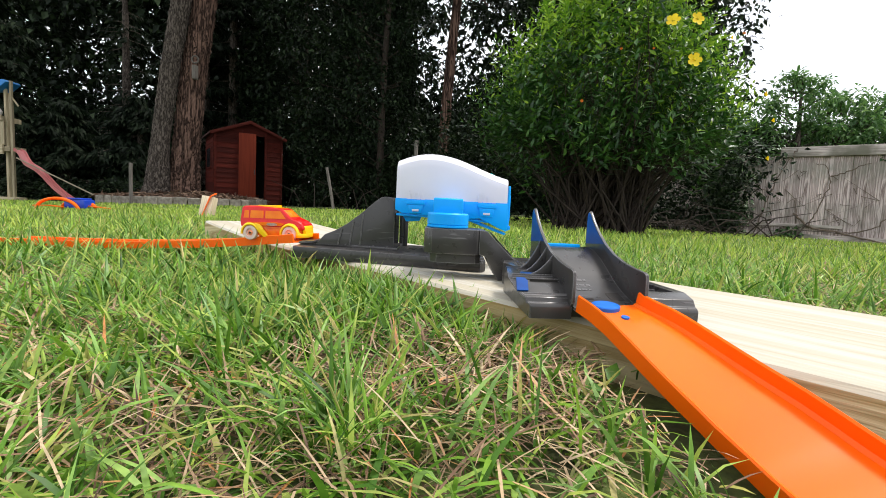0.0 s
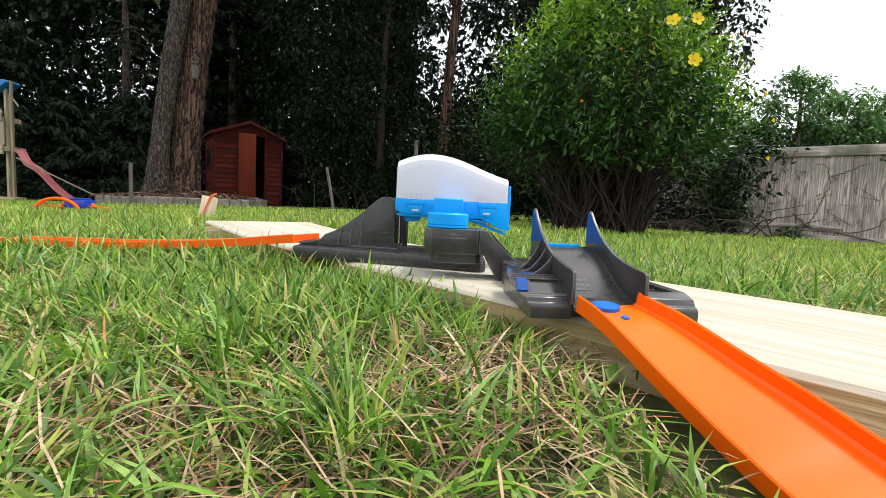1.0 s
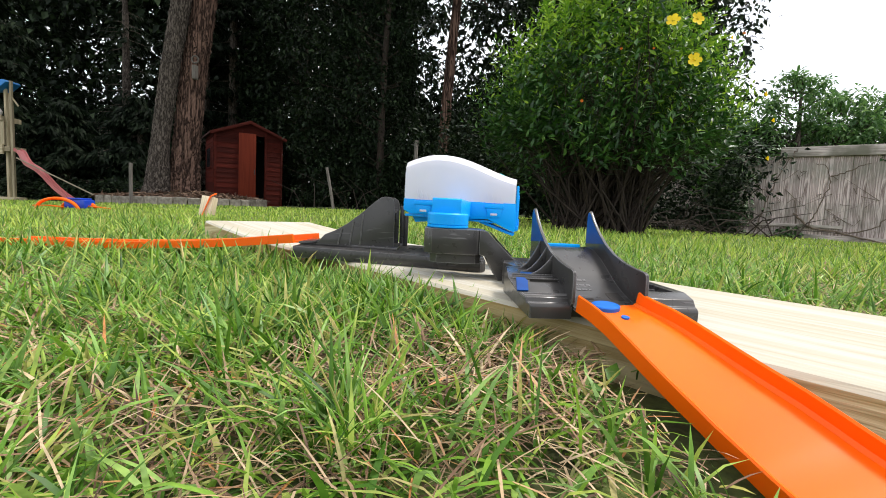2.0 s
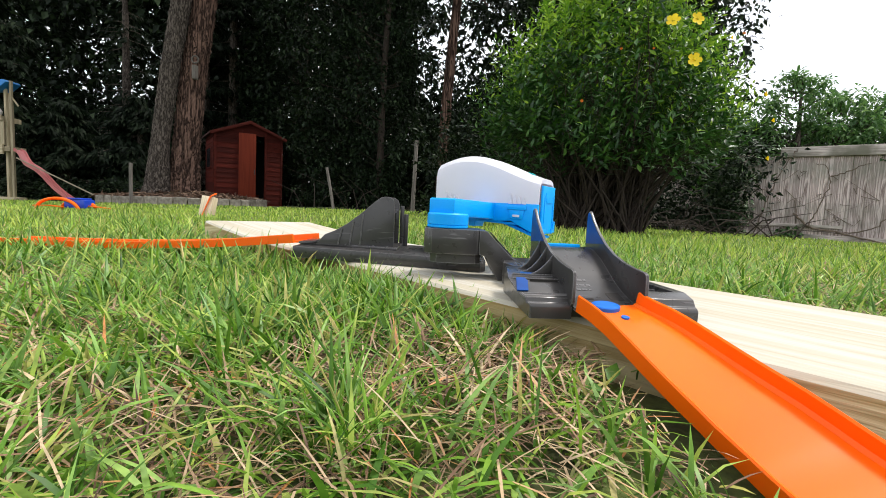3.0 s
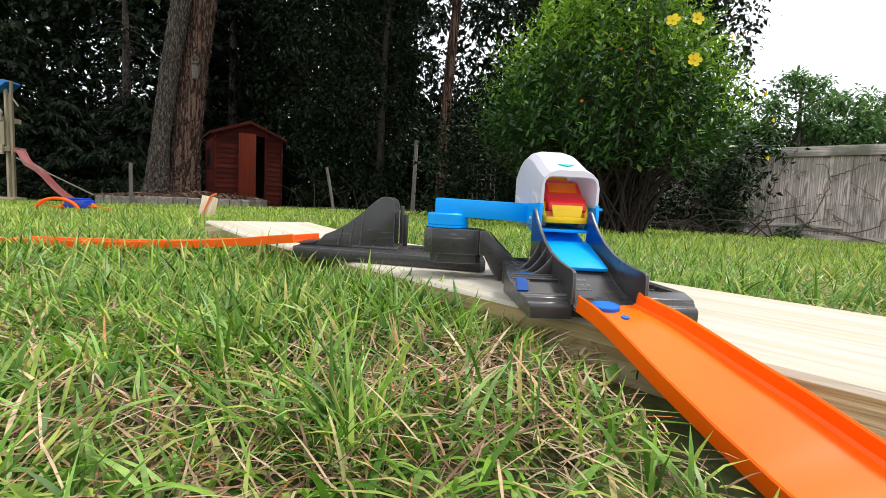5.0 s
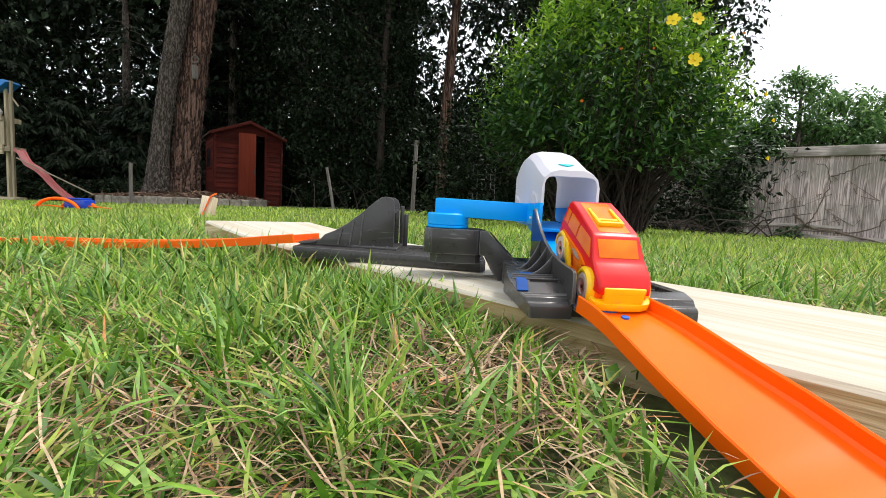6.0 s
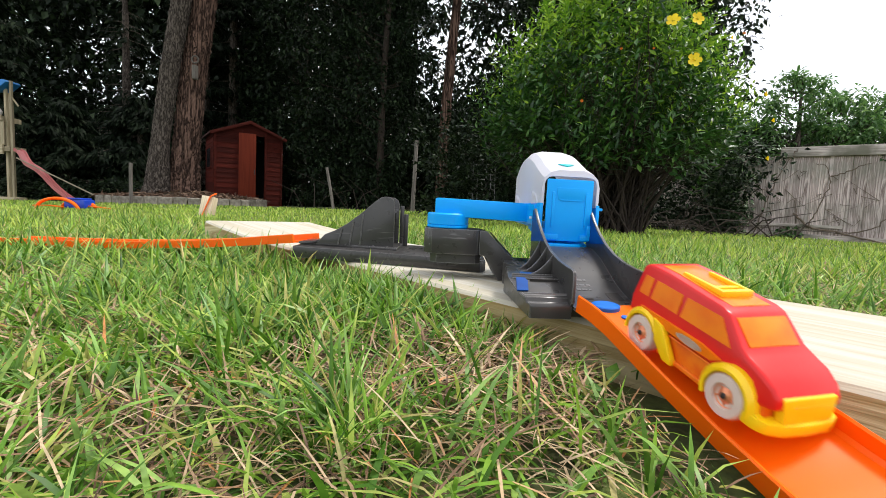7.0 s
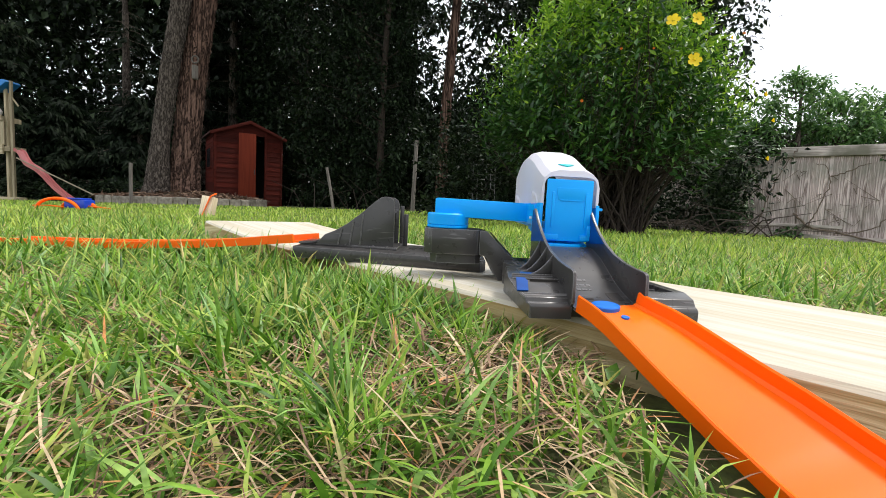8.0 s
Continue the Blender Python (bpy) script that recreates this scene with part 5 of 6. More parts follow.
# ---- border stones round the pines ----
def make_border():
    rng = np.random.default_rng(3)
    border = tagged(new("tree_border"), "low curved stone edging round the pine trees", "edging", kind="structure")
    pts = smooth_path([(-6.3, 8.1, 0), (-5.75, 7.45, 0), (-5.0, 7.15, 0), (-4.1, 7.1, 0), (-3.45, 7.45, 0), (-3.3, 8.1, 0)], 4)
    for a, b in zip(pts, pts[1:]):
        ln = (b - a).length
        bm = box(-ln / 2 + 0.006, ln / 2 - 0.006, -0.06, 0.06, -0.05, 0.135 + rng.uniform(-0.015, 0.01), 0.016)
        for v in bm.verts:
            v.co += Vector(rng.normal(0, 0.004, 3))
        s = part("stone", bm, M_STONE, border)
        m = (a + b) / 2
        s.matrix_basis = Matrix.Translation((m.x, m.y, float(level(m.x, m.y)))) @ Matrix.Rotation(math.atan2(b.y - a.y, b.x - a.x), 4, "Z")
    n = 26
    v, f = [(-4.85, 8.2, float(level(-4.85, 8.2)) + 0.26)], []
    for i in range(n):
        a = 2 * math.pi * i / n
        x, y = -4.85 + 1.48 * math.cos(a), 8.25 + 1.1 * math.sin(a)
        v.append((x, y, float(level(x, y)) + 0.10))
        f.append((0, 1 + i, 1 + (i + 1) % n))
    tagged(raw("earth_mound", v, f, M_SOIL, smooth=True), "bare earth mound inside the edging", "earth", kind="structure")
    m = 3000
    a, r = rng.uniform(0, 2 * np.pi, m), np.sqrt(rng.uniform(0, 1, m))
    x, y = -4.85 + 1.46 * r * np.cos(a), 8.25 + 1.08 * r * np.sin(a)
    z = level(x, y) + 0.26 - 0.16 * r + rng.uniform(0.0, 0.03, m)
    d = rng.normal(0, 1, (m, 3)) * np.array([1, 1, 0.25])
    s = rng.uniform(0.05, 0.13, m)
    vv, t = leaf_mesh(np.stack([x, y, z], 1), d, s, s * 0.35, rng, 0.3, 0.1)
    tagged(bulk("leaf_litter", vv, t, M_LITTER), "brown bark and leaf litter", "leaf litter", kind="stuff")


make_border()


# ---- shed ----
def make_shed():
    shed = tagged(empty("garden_shed", Matrix.Translation((-5.70, 10.95, -0.16)) @ Matrix.Rotation(radians(35), 4, "Z")), "dark red wooden garden shed with its door open", "shed")
    # gable front along +x from the near corner at the origin, side wall running back along +y
    W, D, H, PEAK = 1.62, 1.45, 1.83, 2.13
    rows = 15
    for k in range(rows):
        za, zb = k * H / rows, (k + 1) * H / rows
        part("board", prism([(0.0, za), (-0.018, za), (-0.008, zb), (0.0, zb)], "x", 0.05, 0.64), M_SHED, shed)
        part("board", prism([(0.0, za), (-0.018, za), (-0.008, zb), (0.0, zb)], "x", 1.20, W - 0.04), M_SHED, shed)
        part("board", prism([(0.0, za), (-0.018, za), (-0.008, zb), (0.0, zb)], "y", 0.05, D), M_SHED, shed)
    # Near-black inner walls and floor put the interior's shade into the colour.
    part("side_wall", box(0.002, 0.03, 0.03, D, 0, H, 0.0), M_RECESS_SHADE, shed)
    part("side_wall", box(W - 0.03, W, 0.03, D, 0, H, 0.0), M_SHED, shed)
    part("back_wall", box(0.03, W - 0.03, D - 0.03, D, 0, H, 0.0), M_RECESS_SHADE, shed)
    part("front_wall", box(0.05, 0.64, 0.002, 0.03, 0, H, 0.0), M_RECESS_SHADE, shed)
    part("front_wall", box(1.20, W - 0.04, 0.002, 0.03, 0, H, 0.0), M_RECESS_SHADE, shed)
    for x in (0.0, 0.62, 1.17, W - 0.05):
        part("corner_post", box(x, x + 0.05, -0.026, 0.03, 0.0, H + (0.0 if x in (0.0, W - 0.05) else 0.10), 0.004), M_SHED, shed)
    gable = prism([(0.0, H), (W, H), (W / 2 + 0.04, PEAK), (W / 2 - 0.04, PEAK)], "y", -0.012, 0.03)
    part("gable_board", gable, M_SHED, shed)
    dr = part("door", box(0.0, 0.40, -0.034, 0.0, 0.03, H + 0.03, 0.005), M_SHEDDOOR, shed, "orange-red open door")
    dr.matrix_basis = Matrix.Translation((0.55, -0.03, 0)) @ Matrix.Rotation(radians(-12), 4, "Z")
    part("latch", box(0.36, 0.385, -0.05, -0.034, 0.85, 0.97, 0.003), M_DARK, dr)
    w = part("window", box(-0.034, -0.018, 0.35, 1.05, 0.95, 1.50, 0.004), M_SHED, shed)
    for y in (0.39, 0.72):
        part("pane", box(-0.038, -0.034, y, y + 0.29, 0.99, 1.46), M_PANE, w)
    for a, b in ((-0.10, W / 2), (W + 0.10, W / 2)):
        roof = prism([(a, H - 0.05), (b, PEAK + 0.02), (b, PEAK + 0.055), (a, H - 0.01)], "y", -0.09, D + 0.08, 0.006)
        part("roof", roof, M_FELT, shed, "red felted roof slope")
        fascia = prism([(a, H - 0.09), (b, PEAK - 0.03), (b, PEAK + 0.05), (a, H - 0.012)], "y", -0.112, -0.092, 0.004)
        part("fascia", fascia, M_SHED, shed)
    part("floor", box(0.03, W - 0.03, 0.03, D - 0.03, 0.0, 0.03, 0.0), M_RECESS_SHADE, shed)
    pot = lathe([(0.10, 0.03), (0.15, 0.33), (0.16, 0.35), (0.02, 0.35)], 18, m=Matrix.Translation((0.98, 0.35, 0)))
    tub = part("plant_tub", pot, M_SHEDDOOR, label="red tub standing inside the shed doorway")
    tub["category"] = "tub"
    tub.matrix_basis = shed.matrix_basis.copy()


M_PANE = mat("dark_glass", (0.02, 0.022, 0.025), 0.08)
make_shed()


# ---- climbing tower with slide ----
def make_tower():
    t = tagged(empty("climbing_tower", Matrix.Translation((-9.12, 9.1, -0.24))), "wooden climbing tower with blue roof sheet", "play tower")
    for x, y in ((-0.85, 0.0), (0.30, 0.0), (-0.85, 0.6), (-0.16, 0.40), (0.14, 0.05)):
        part("post", box(x - 0.023, x + 0.023, y - 0.023, y + 0.023, -0.05, 2.42, 0.006), M_PLAYWOOD, t)
    part("deck", box(-0.9, 0.27, -0.04, 0.32, 1.02, 1.12, 0.004), M_PLAYWOOD_X, t)
    part("deck_beam", box(-0.9, 0.16, -0.08, -0.045, 0.96, 1.16, 0.004), M_PLAYWOOD_X, t)
    part("top_rail", box(-0.9, 0.16, -0.08, -0.045, 1.62, 1.72, 0.004), M_PLAYWOOD_X, t)
    part("top_rail", box(0.08, 0.11, 0.0, 0.40, 1.62, 1.72, 0.004), M_PLAYWOOD, t)
    for k in range(6):
        x = -0.80 + 0.17 * k
        part("slat", box(x, x + 0.12, -0.045, -0.025, 1.14, 1.66, 0.004), M_PLAYWOOD, t)
    part("finial", lathe([(0.02, 1.72), (0.05, 1.75), (0.055, 1.80), (0.03, 1.85), (0.005, 1.86)], 14, m=Matrix.Translation((0.10, -0.06, 0))), M_SILVER, t, "pale round knob")
    part("foot", box(-0.10, 0.42, -0.15, 0.15, -0.05, 0.10, 0.01), M_PLAYWOOD_X, t)
    brace = tube([(0.31, 0.0, 2.1), (0.42, 0.02, 1.93)], 0.016, 8)
    part("brace", brace, M_PLAYWOOD, t)
    roof = prism([(-1.05, 2.24), (0.10, 2.22), (0.30, 2.38), (0.26, 2.42), (-1.05, 2.46)], "y", -0.10, 0.22, 0.006)
    part("roof_sheet", roof, M_TARP, t, "blue tarpaulin roof sheet")
    path = smooth_path([(0.38, 0.0, 1.05), (0.50, -0.04, 1.0), (0.74, -0.2, 0.83), (1.0, -0.4, 0.745), (1.30, -0.5, 0.62), (1.58, -0.5, 0.33), (1.88, -0.5, 0.12), (2.05, -0.5, 0.08)], 6)
    sec = [(-0.060, -0.02), (0.060, -0.02), (0.070, 0.045), (0.058, 0.045), (0.048, 0.01), (-0.048, 0.01), (-0.058, 0.045), (-0.070, 0.045)]
    s = part("slide", sweep(sec, path), M_SLIDE, t, "faded pink plastic wavy slide")
    part("rope", tube([(1.00, -0.66, 0.86), (2.72, -0.6, 0.10)], 0.014, 6), M_ROPE, t, "taut tan rope")


M_PLAYWOOD_X = wood("playhouse_rail", (0.34, 0.28, 0.18), (0.5, 0.43, 0.29), 8, 0.8, along=0)
make_tower()


# ---- small things on the lawn ----
def ribbon(path, w, th):
    return sweep([(-w / 2, 0), (w / 2, 0), (w / 2, th), (-w / 2, th)], path)


def make_small_things():
    z = float(level(-2.62, 3.2))
    lt = tagged(empty("loop_toy", Matrix.Translation((-2.62, 3.12, z - 0.014))), "blue plastic booster with orange loop track on the grass", "toy")
    part("booster", box(-0.02, 0.125, -0.05, 0.05, 0.025, 0.085, 0.01), M_TOYBLUE, lt, "royal blue plastic booster box")
    part("booster_lid", box(0.0, 0.10, -0.052, 0.052, 0.085, 0.096, 0.004), M_TOYBLUE, lt)
    arc = [(0.085 + 0.15 * math.cos(a) - 0.14, -0.06, 0.0 + 0.088 * math.sin(a)) for a in np.linspace(math.pi, 0.15, 16)]
    part("loop", tube(arc, 0.011, 8), M_TRACK, lt, "orange loop")
    arc = [(0.03 + 0.13 * math.cos(a), 0.02, 0.0 + 0.08 * math.sin(a)) for a in np.linspace(math.pi, 0.0, 16)]
    part("loop", tube(arc, 0.011, 8), M_TRACK, lt, "orange loop")
    part("track_piece", ribbon([(-0.19, -0.08, 0.03), (-0.10, -0.08, 0.035), (0.0, -0.09, 0.03)], 0.04, 0.006), M_TRACK, lt)
    part("track_piece", ribbon([(0.12, 0.0, 0.04), (0.2, 0.0, 0.035), (0.25, 0.02, 0.03)], 0.04, 0.006), M_TRACK, lt)
    z = float(level(-1.3, 2.4))
    lean = Matrix.Translation((-1.302, 2.4, z + 0.0)) @ Matrix.Rotation(radians(-10), 4, "X") @ Matrix.Rotation(radians(6), 4, "Y")
    bl = tagged(empty("wood_offcut", lean), "short pale wooden offcut propped upright with orange track", "wood offcut")
    part("block", box(-0.034, 0.034, 0.0, 0.045, -0.01, 0.112, 0.003), M_PINE_Z, bl)
    tr = ribbon([(-0.006, -0.012, 0.0), (0.004, -0.004, 0.05), (0.016, -0.004, 0.11), (0.03, 0.02, 0.132)], 0.024, 0.004)
    part("track_piece", tr, M_TRACK, bl, "orange track strip")
    for (x, y, h, lx, r) in ((-4.95, 7.0, 0.55, 0.0, 0.028), (-1.90, 7.6, 0.68, -0.14, 0.026), (-0.53, 7.2, 1.15, 0.02, 0.035)):
        z = float(level(x, y))
        bm = tube([(0, 0, -0.05), (lx * 0.5, 0, h * 0.5 - z * 0.5), (lx, 0, h - z)], [r, r * 0.95, r * 0.9], 8)
        ob = part("fence_post", bm, M_POST, label="thin weathered wooden post at the wood edge")
        ob["category"], ob["group"] = "post", "thin posts"
        ob.matrix_basis = Matrix.Translation((x, y, z))
    wp = tagged(empty("wire_panel", Matrix.Translation((0.34, 6.6, float(level(0.5, 6.6))))), "rusty grey wire mesh panel standing under the trees", "wire mesh")
    for k in range(7):
        part("wire", tube([(0.065 * k, 0, 0.0), (0.065 * k - 0.03, 0, 0.86)], 0.003, 5), M_WIRE, wp)
    for k in range(12):
        part("wire", tube([(-0.03 * k / 12, 0, 0.03 + 0.072 * k), (0.39 - 0.03 * k / 12, 0, 0.03 + 0.072 * k)], 0.003, 5), M_WIRE, wp)
    rng = np.random.default_rng(8)
    br = bmesh.new()
    for _ in range(14):
        x, y = rng.uniform(-3.2, 0.9), rng.uniform(7.2, 8.6)
        h = rng.uniform(0.2, 0.8)
        a = rng.normal(0, 0.25, 2)
        tube([(x, y, float(level(x, y)) - 0.02), (x + a[0] * 0.5, y + a[1] * 0.3, h * 0.6), (x + a[0] * 1.6, y + a[1], h)], [0.006, 0.005, 0.002], 5, br)
    tagged(part("bramble_stems", br, M_TWIG), "bare brown bramble stems at the wood edge", "stems", kind="stuff")
    br = bmesh.new()
    for _ in range(46):
        x, y = rng.uniform(1.1, 2.7), rng.uniform(3.2, 4.2)
        a = rng.normal(0, 0.3, 3)
        tube([(x, y, 0.0), (x + a[0] * 0.5, y + a[1] * 0.2, 0.06 + abs(a[2]) * 0.25), (x + a[0] * 1.3, y + a[1] * 0.4, 0.05 + abs(a[2]) * 0.4)], [0.006, 0.005, 0.002], 5, br)
    tagged(part("dead_twigs", br, M_TWIG), "dead brown twigs under the shrub", "twigs", kind="stuff")


M_PINE_Z = wood("pale_pine_upright", (0.6, 0.48, 0.32), (0.76, 0.66, 0.5), 26, along=2)
make_small_things()


def make_bird_box():
    b = tagged(empty("bird_feeder", Matrix.Translation((-4.53, 8.045, 2.13))), "small grey wooden feeder hung on the pine trunk", "bird feeder")
    part("tube", box(-0.035, 0.035, -0.05, 0.05, 0.0, 0.24, 0.012), M_POST, b)
    part("ring", tube([(0.06 * math.cos(a), 0.0, 0.34 + 0.06 * math.sin(a)) for a in np.linspace(0, 2 * math.pi, 17)], 0.014, 6), M_POST, b)


make_bird_box()


# ---- lawn ----
def on_things(x, y, grow=0.0):
    """True where the board, the tracks or the camera's stand keep the grass away."""
    dx, dy = x - BOARD_A.x, y - BOARD_A.y
    u, v = dx * BOARD_DIR.x + dy * BOARD_DIR.y, dx * BOARD_N.x + dy * BOARD_N.y
    hit = (u > -0.004 - grow) & (u < BOARD_L + grow) & (v > -0.004 - grow) & (v < BOARD_W + 0.004 + grow)
    hit |= (np.hypot(x, y) < 0.115)
    return hit


def under_track(x, y):
    near = np.zeros(len(x), bool)
    for path, reach in ((EXIT_PATH, 0.036), (ENTRY_PATH, 0.027)):
        for p in path[::2]:
            near |= np.hypot(x - p.x, y - p.y) < reach
    return near


def headroom(x, y):
    """Length left for blades under and beside the exit track."""
    room = np.full(len(x), 1.0)
    for p in EXIT_PATH[::2]:
        d = np.hypot(x - p.x, y - p.y)
        room = np.where(d < 0.09, np.minimum(room, np.maximum(p.z - 0.018 - level(x, y), (d - 0.025) * 0.85)), room)
    return np.maximum(room + 0.006, 0.006)


def blades(name, x, y, h, w, lean, rng, material, levels, z=None, curl=0.6, twist=0.5, fold=0.0):
    """Tapered curved blades in one mesh. lean: tilt at the base in radians."""
    n = len(x)
    az = rng.uniform(0, 2 * np.pi, n)
    out = np.stack([np.cos(az), np.sin(az)], 1)
    face = az + np.pi / 2 + rng.normal(0, twist, n)
    side = np.stack([np.cos(face), np.sin(face), np.zeros(n)], 1)
    z0 = level(x, y) - 0.003 if z is None else z
    pos = np.stack([x, y, z0], 1)
    per = 2 * levels + 1
    verts = np.empty((n, per, 3))
    ang = lean.copy()
    bend = rng.uniform(0.15, 1.0, n) * curl
    p = pos.copy()
    for k in range(levels + 1):
        f = k / levels
        width = w * (1 - f ** 3.2) * (0.75 + 0.5 * min(f * 3, 1) * 0.5)
        if k < levels:
            verts[:, 2 * k] = p - side * width[:, None] / 2
            verts[:, 2 * k + 1] = p + side * width[:, None] / 2
        else:
            verts[:, 2 * k] = p
        ang = np.minimum(ang + bend / levels, 2.2)
        step = (h / levels)[:, None]
        p = p + step * np.concatenate([out * np.sin(ang)[:, None], np.cos(ang)[:, None]], 1)
    if z is None:
        floor = (level(verts[..., 0], verts[..., 1]) + 0.0006)[..., None]
        verts[..., 2:] = np.maximum(verts[..., 2:], floor - 0.006)
    tri = []
    if fold:
        # a sunken midrib, so that the two halves of a blade catch the light apart
        mid = (verts[:, 0:2 * levels:2] + verts[:, 1:2 * levels:2]) / 2
        along_blade = np.concatenate([mid[:, 1:], verts[:, -1:]], 1) - mid
        across = verts[:, 1:2 * levels:2] - verts[:, 0:2 * levels:2]
        mid = mid + unit(np.cross(along_blade, across)) * np.linalg.norm(across, axis=-1, keepdims=True) * fold
        verts = np.concatenate([verts, mid], 1)
        per += levels
        m0 = 2 * levels + 1
        for k in range(levels - 1):
            a = 2 * k
            tri += [(a, m0 + k, m0 + k + 1), (a, m0 + k + 1, a + 2), (m0 + k, a + 1, a + 3), (m0 + k, a + 3, m0 + k + 1)]
        tri += [(2 * levels - 2, m0 + levels - 1, 2 * levels), (m0 + levels - 1, 2 * levels - 1, 2 * levels)]
    else:
        for k in range(levels - 1):
            a = 2 * k
            tri += [(a, a + 1, a + 3), (a, a + 3, a + 2)]
        tri.append((2 * levels - 2, 2 * levels - 1, 2 * levels))
    tri = np.array(tri)
    idx = (np.arange(n)[:, None, None] * per + tri[None]).reshape(-1)
    me = bpy.data.meshes.new(name)
    me.vertices.add(n * per)
    me.vertices.foreach_set("co", verts.reshape(-1).astype(np.float32))
    m = len(idx) // 3
    me.loops.add(m * 3)
    me.loops.foreach_set("vertex_index", idx.astype(np.int32))
    me.polygons.add(m)
    me.polygons.foreach_set("loop_start", np.arange(0, m * 3, 3, dtype=np.int32))
    me.polygons.foreach_set("use_smooth", np.full(m, not fold))
    me.update()
    me.validate()
    me.materials.append(material)
    return new(name, me)


def patchy(x, y, scale, seed):
    """Cheap smooth noise, 0 to 1."""
    r = np.random.default_rng(seed)
    s = np.zeros(len(x))
    for k in range(7):
        a, ph, q = r.uniform(0, 2 * np.pi), r.uniform(0, 7), r.uniform(0.6, 1.9)
        s += np.sin((x * np.cos(a) + y * np.sin(a)) * scale * q + ph)
    return 1 / (1 + np.exp(-s * 1.1))


M_WEED = mat("weed_leaf", (0.06, 0.17, 0.018), 0.4, (0.11, 0.25, 0.03), 90, trans=0.25)


def make_lawn():
    rng = np.random.default_rng(11)
    # near turf
    def scatter(n, x0, x1, y0, y1):
        return rng.uniform(x0, x1, n), rng.uniform(y0, y1, n)
    def near(x, y):
        return np.clip((1.25 - np.hypot(x + 0.06, y - 0.36)) / 0.7, 0, 1)

    def front(x, y):
        """1 beside the shaded long edge of the board, falling to 0 a hand's width away."""
        v = (x - BOARD_A.x) * BOARD_N.x + (y - BOARD_A.y) * BOARD_N.y
        return np.clip(1 + (v + 0.02) / 0.16, 0, 1) * (v < 0.01)

    def ring(n, reach):
        """Points crowding towards the toys and thinning outwards."""
        r, a = reach * rng.uniform(0, 1, n) ** 0.85 * rng.uniform(0.55, 1.3, n), rng.uniform(0, 2 * np.pi, n)
        return -0.06 + 1.15 * r * np.cos(a), 0.36 + r * np.sin(a)

    def bare(x, y):
        """1 on the strawy thin patches before the board."""
        d = np.exp(-(((x - 0.03) / 0.10) ** 2 + ((y - 0.20) / 0.07) ** 2)) + 0.7 * np.exp(-(((x + 0.13) / 0.05) ** 2 + ((y - 0.17) / 0.03) ** 2))
        return np.clip(d, 0, 1)

    def shade(x, y):
        """1 close beside the exit track; thins pale straw there to imitate its shadow."""
        d = np.full(len(x), 1.0)
        for p in EXIT_PATH[::3]:
            d = np.minimum(d, np.hypot(x - p.x, y - p.y))
        return np.clip((0.10 - d) / 0.045, 0, 1)

    # tangled short turf
    x, y = ring(118000, 1.1)
    keep = ~on_things(x, y) & (rng.uniform(0, 1, len(x)) < (0.5 + 0.5 * patchy(x, y, 26, 3)) * (1 - 0.80 * bare(x, y)))
    keep &= ~under_track(x, y) | (headroom(x, y) > 0.009) & (x < 0.2)
    x, y = x[keep], y[keep]
    n = len(x)
    h = np.minimum((0.014 + 0.022 * patchy(x, y, 19, 5)) * rng.uniform(0.6, 1.4, n), headroom(x, y))
    lean = np.abs(rng.normal(0.55, 0.45, n))
    tagged(blades("lawn_turf", x, y, h, rng.uniform(0.0010, 0.0028, n), lean, rng, M_GRASS, 3, curl=1.6,
                  z=level(x, y) + rng.uniform(-0.003, 0.008, n)), "dense short green turf", "grass", kind="stuff")
    # longer blades
    x, y = ring(52000, 1.35)
    keep = ~on_things(x, y) & (rng.uniform(0, 1, len(x)) < (0.20 + 0.6 * patchy(x, y, 24, 8) + 0.6 * front(x, y)) * (1 - 0.7 * bare(x, y))) & ~under_track(x, y)
    x, y = x[keep], y[keep]
    tx, ty, th = [], [], []
    for cx, cy, k, r, hh in ((-0.031, 0.150, 140, 0.015, 0.060), (-0.058, 0.175, 40, 0.016, 0.052), (-0.022, 0.325, 46, 0.020, 0.056), (-0.075, 0.385, 60, 0.024, 0.056), (-0.125, 0.445, 46, 0.022, 0.050), (0.030, 0.285, 24, 0.014, 0.046),
                             (0.240, 0.125, 22, 0.012, 0.046), (-0.20, 0.30, 40, 0.03, 0.046), (-0.33, 0.42, 40, 0.03, 0.046), (-0.19, 0.20, 26, 0.02, 0.044)):
        tx.append(rng.normal(cx, r * 0.6, k)), ty.append(rng.normal(cy, r * 0.6, k)), th.append(hh * rng.uniform(0.6, 1.1, k))
    tx, ty, th = np.concatenate(tx), np.concatenate(ty), np.concatenate(th)
    # a fringe along the board's long edge
    k = 1700
    u, v = rng.uniform(0.02, 0.92, k), -rng.uniform(0.003, 0.040, k)
    tx = np.concatenate([tx, BOARD_A.x + BOARD_DIR.x * u + BOARD_N.x * v])
    ty = np.concatenate([ty, BOARD_A.y + BOARD_DIR.y * u + BOARD_N.y * v])
    th = np.concatenate([th, rng.uniform(0.020, 0.044, k)])
    # scattered taller blades that rise before the board and the toy
    k = 190
    u, v = rng.uniform(0.22, 0.80, k), -rng.uniform(0.012, 0.060, k)
    tx = np.concatenate([tx, BOARD_A.x + BOARD_DIR.x * u + BOARD_N.x * v])
    ty = np.concatenate([ty, BOARD_A.y + BOARD_DIR.y * u + BOARD_N.y * v])
    th = np.concatenate([th, rng.uniform(0.040, 0.064, k)])
    # blades before and beside the entry track
    k = 420
    u = rng.uniform(-0.58, -0.16, k)
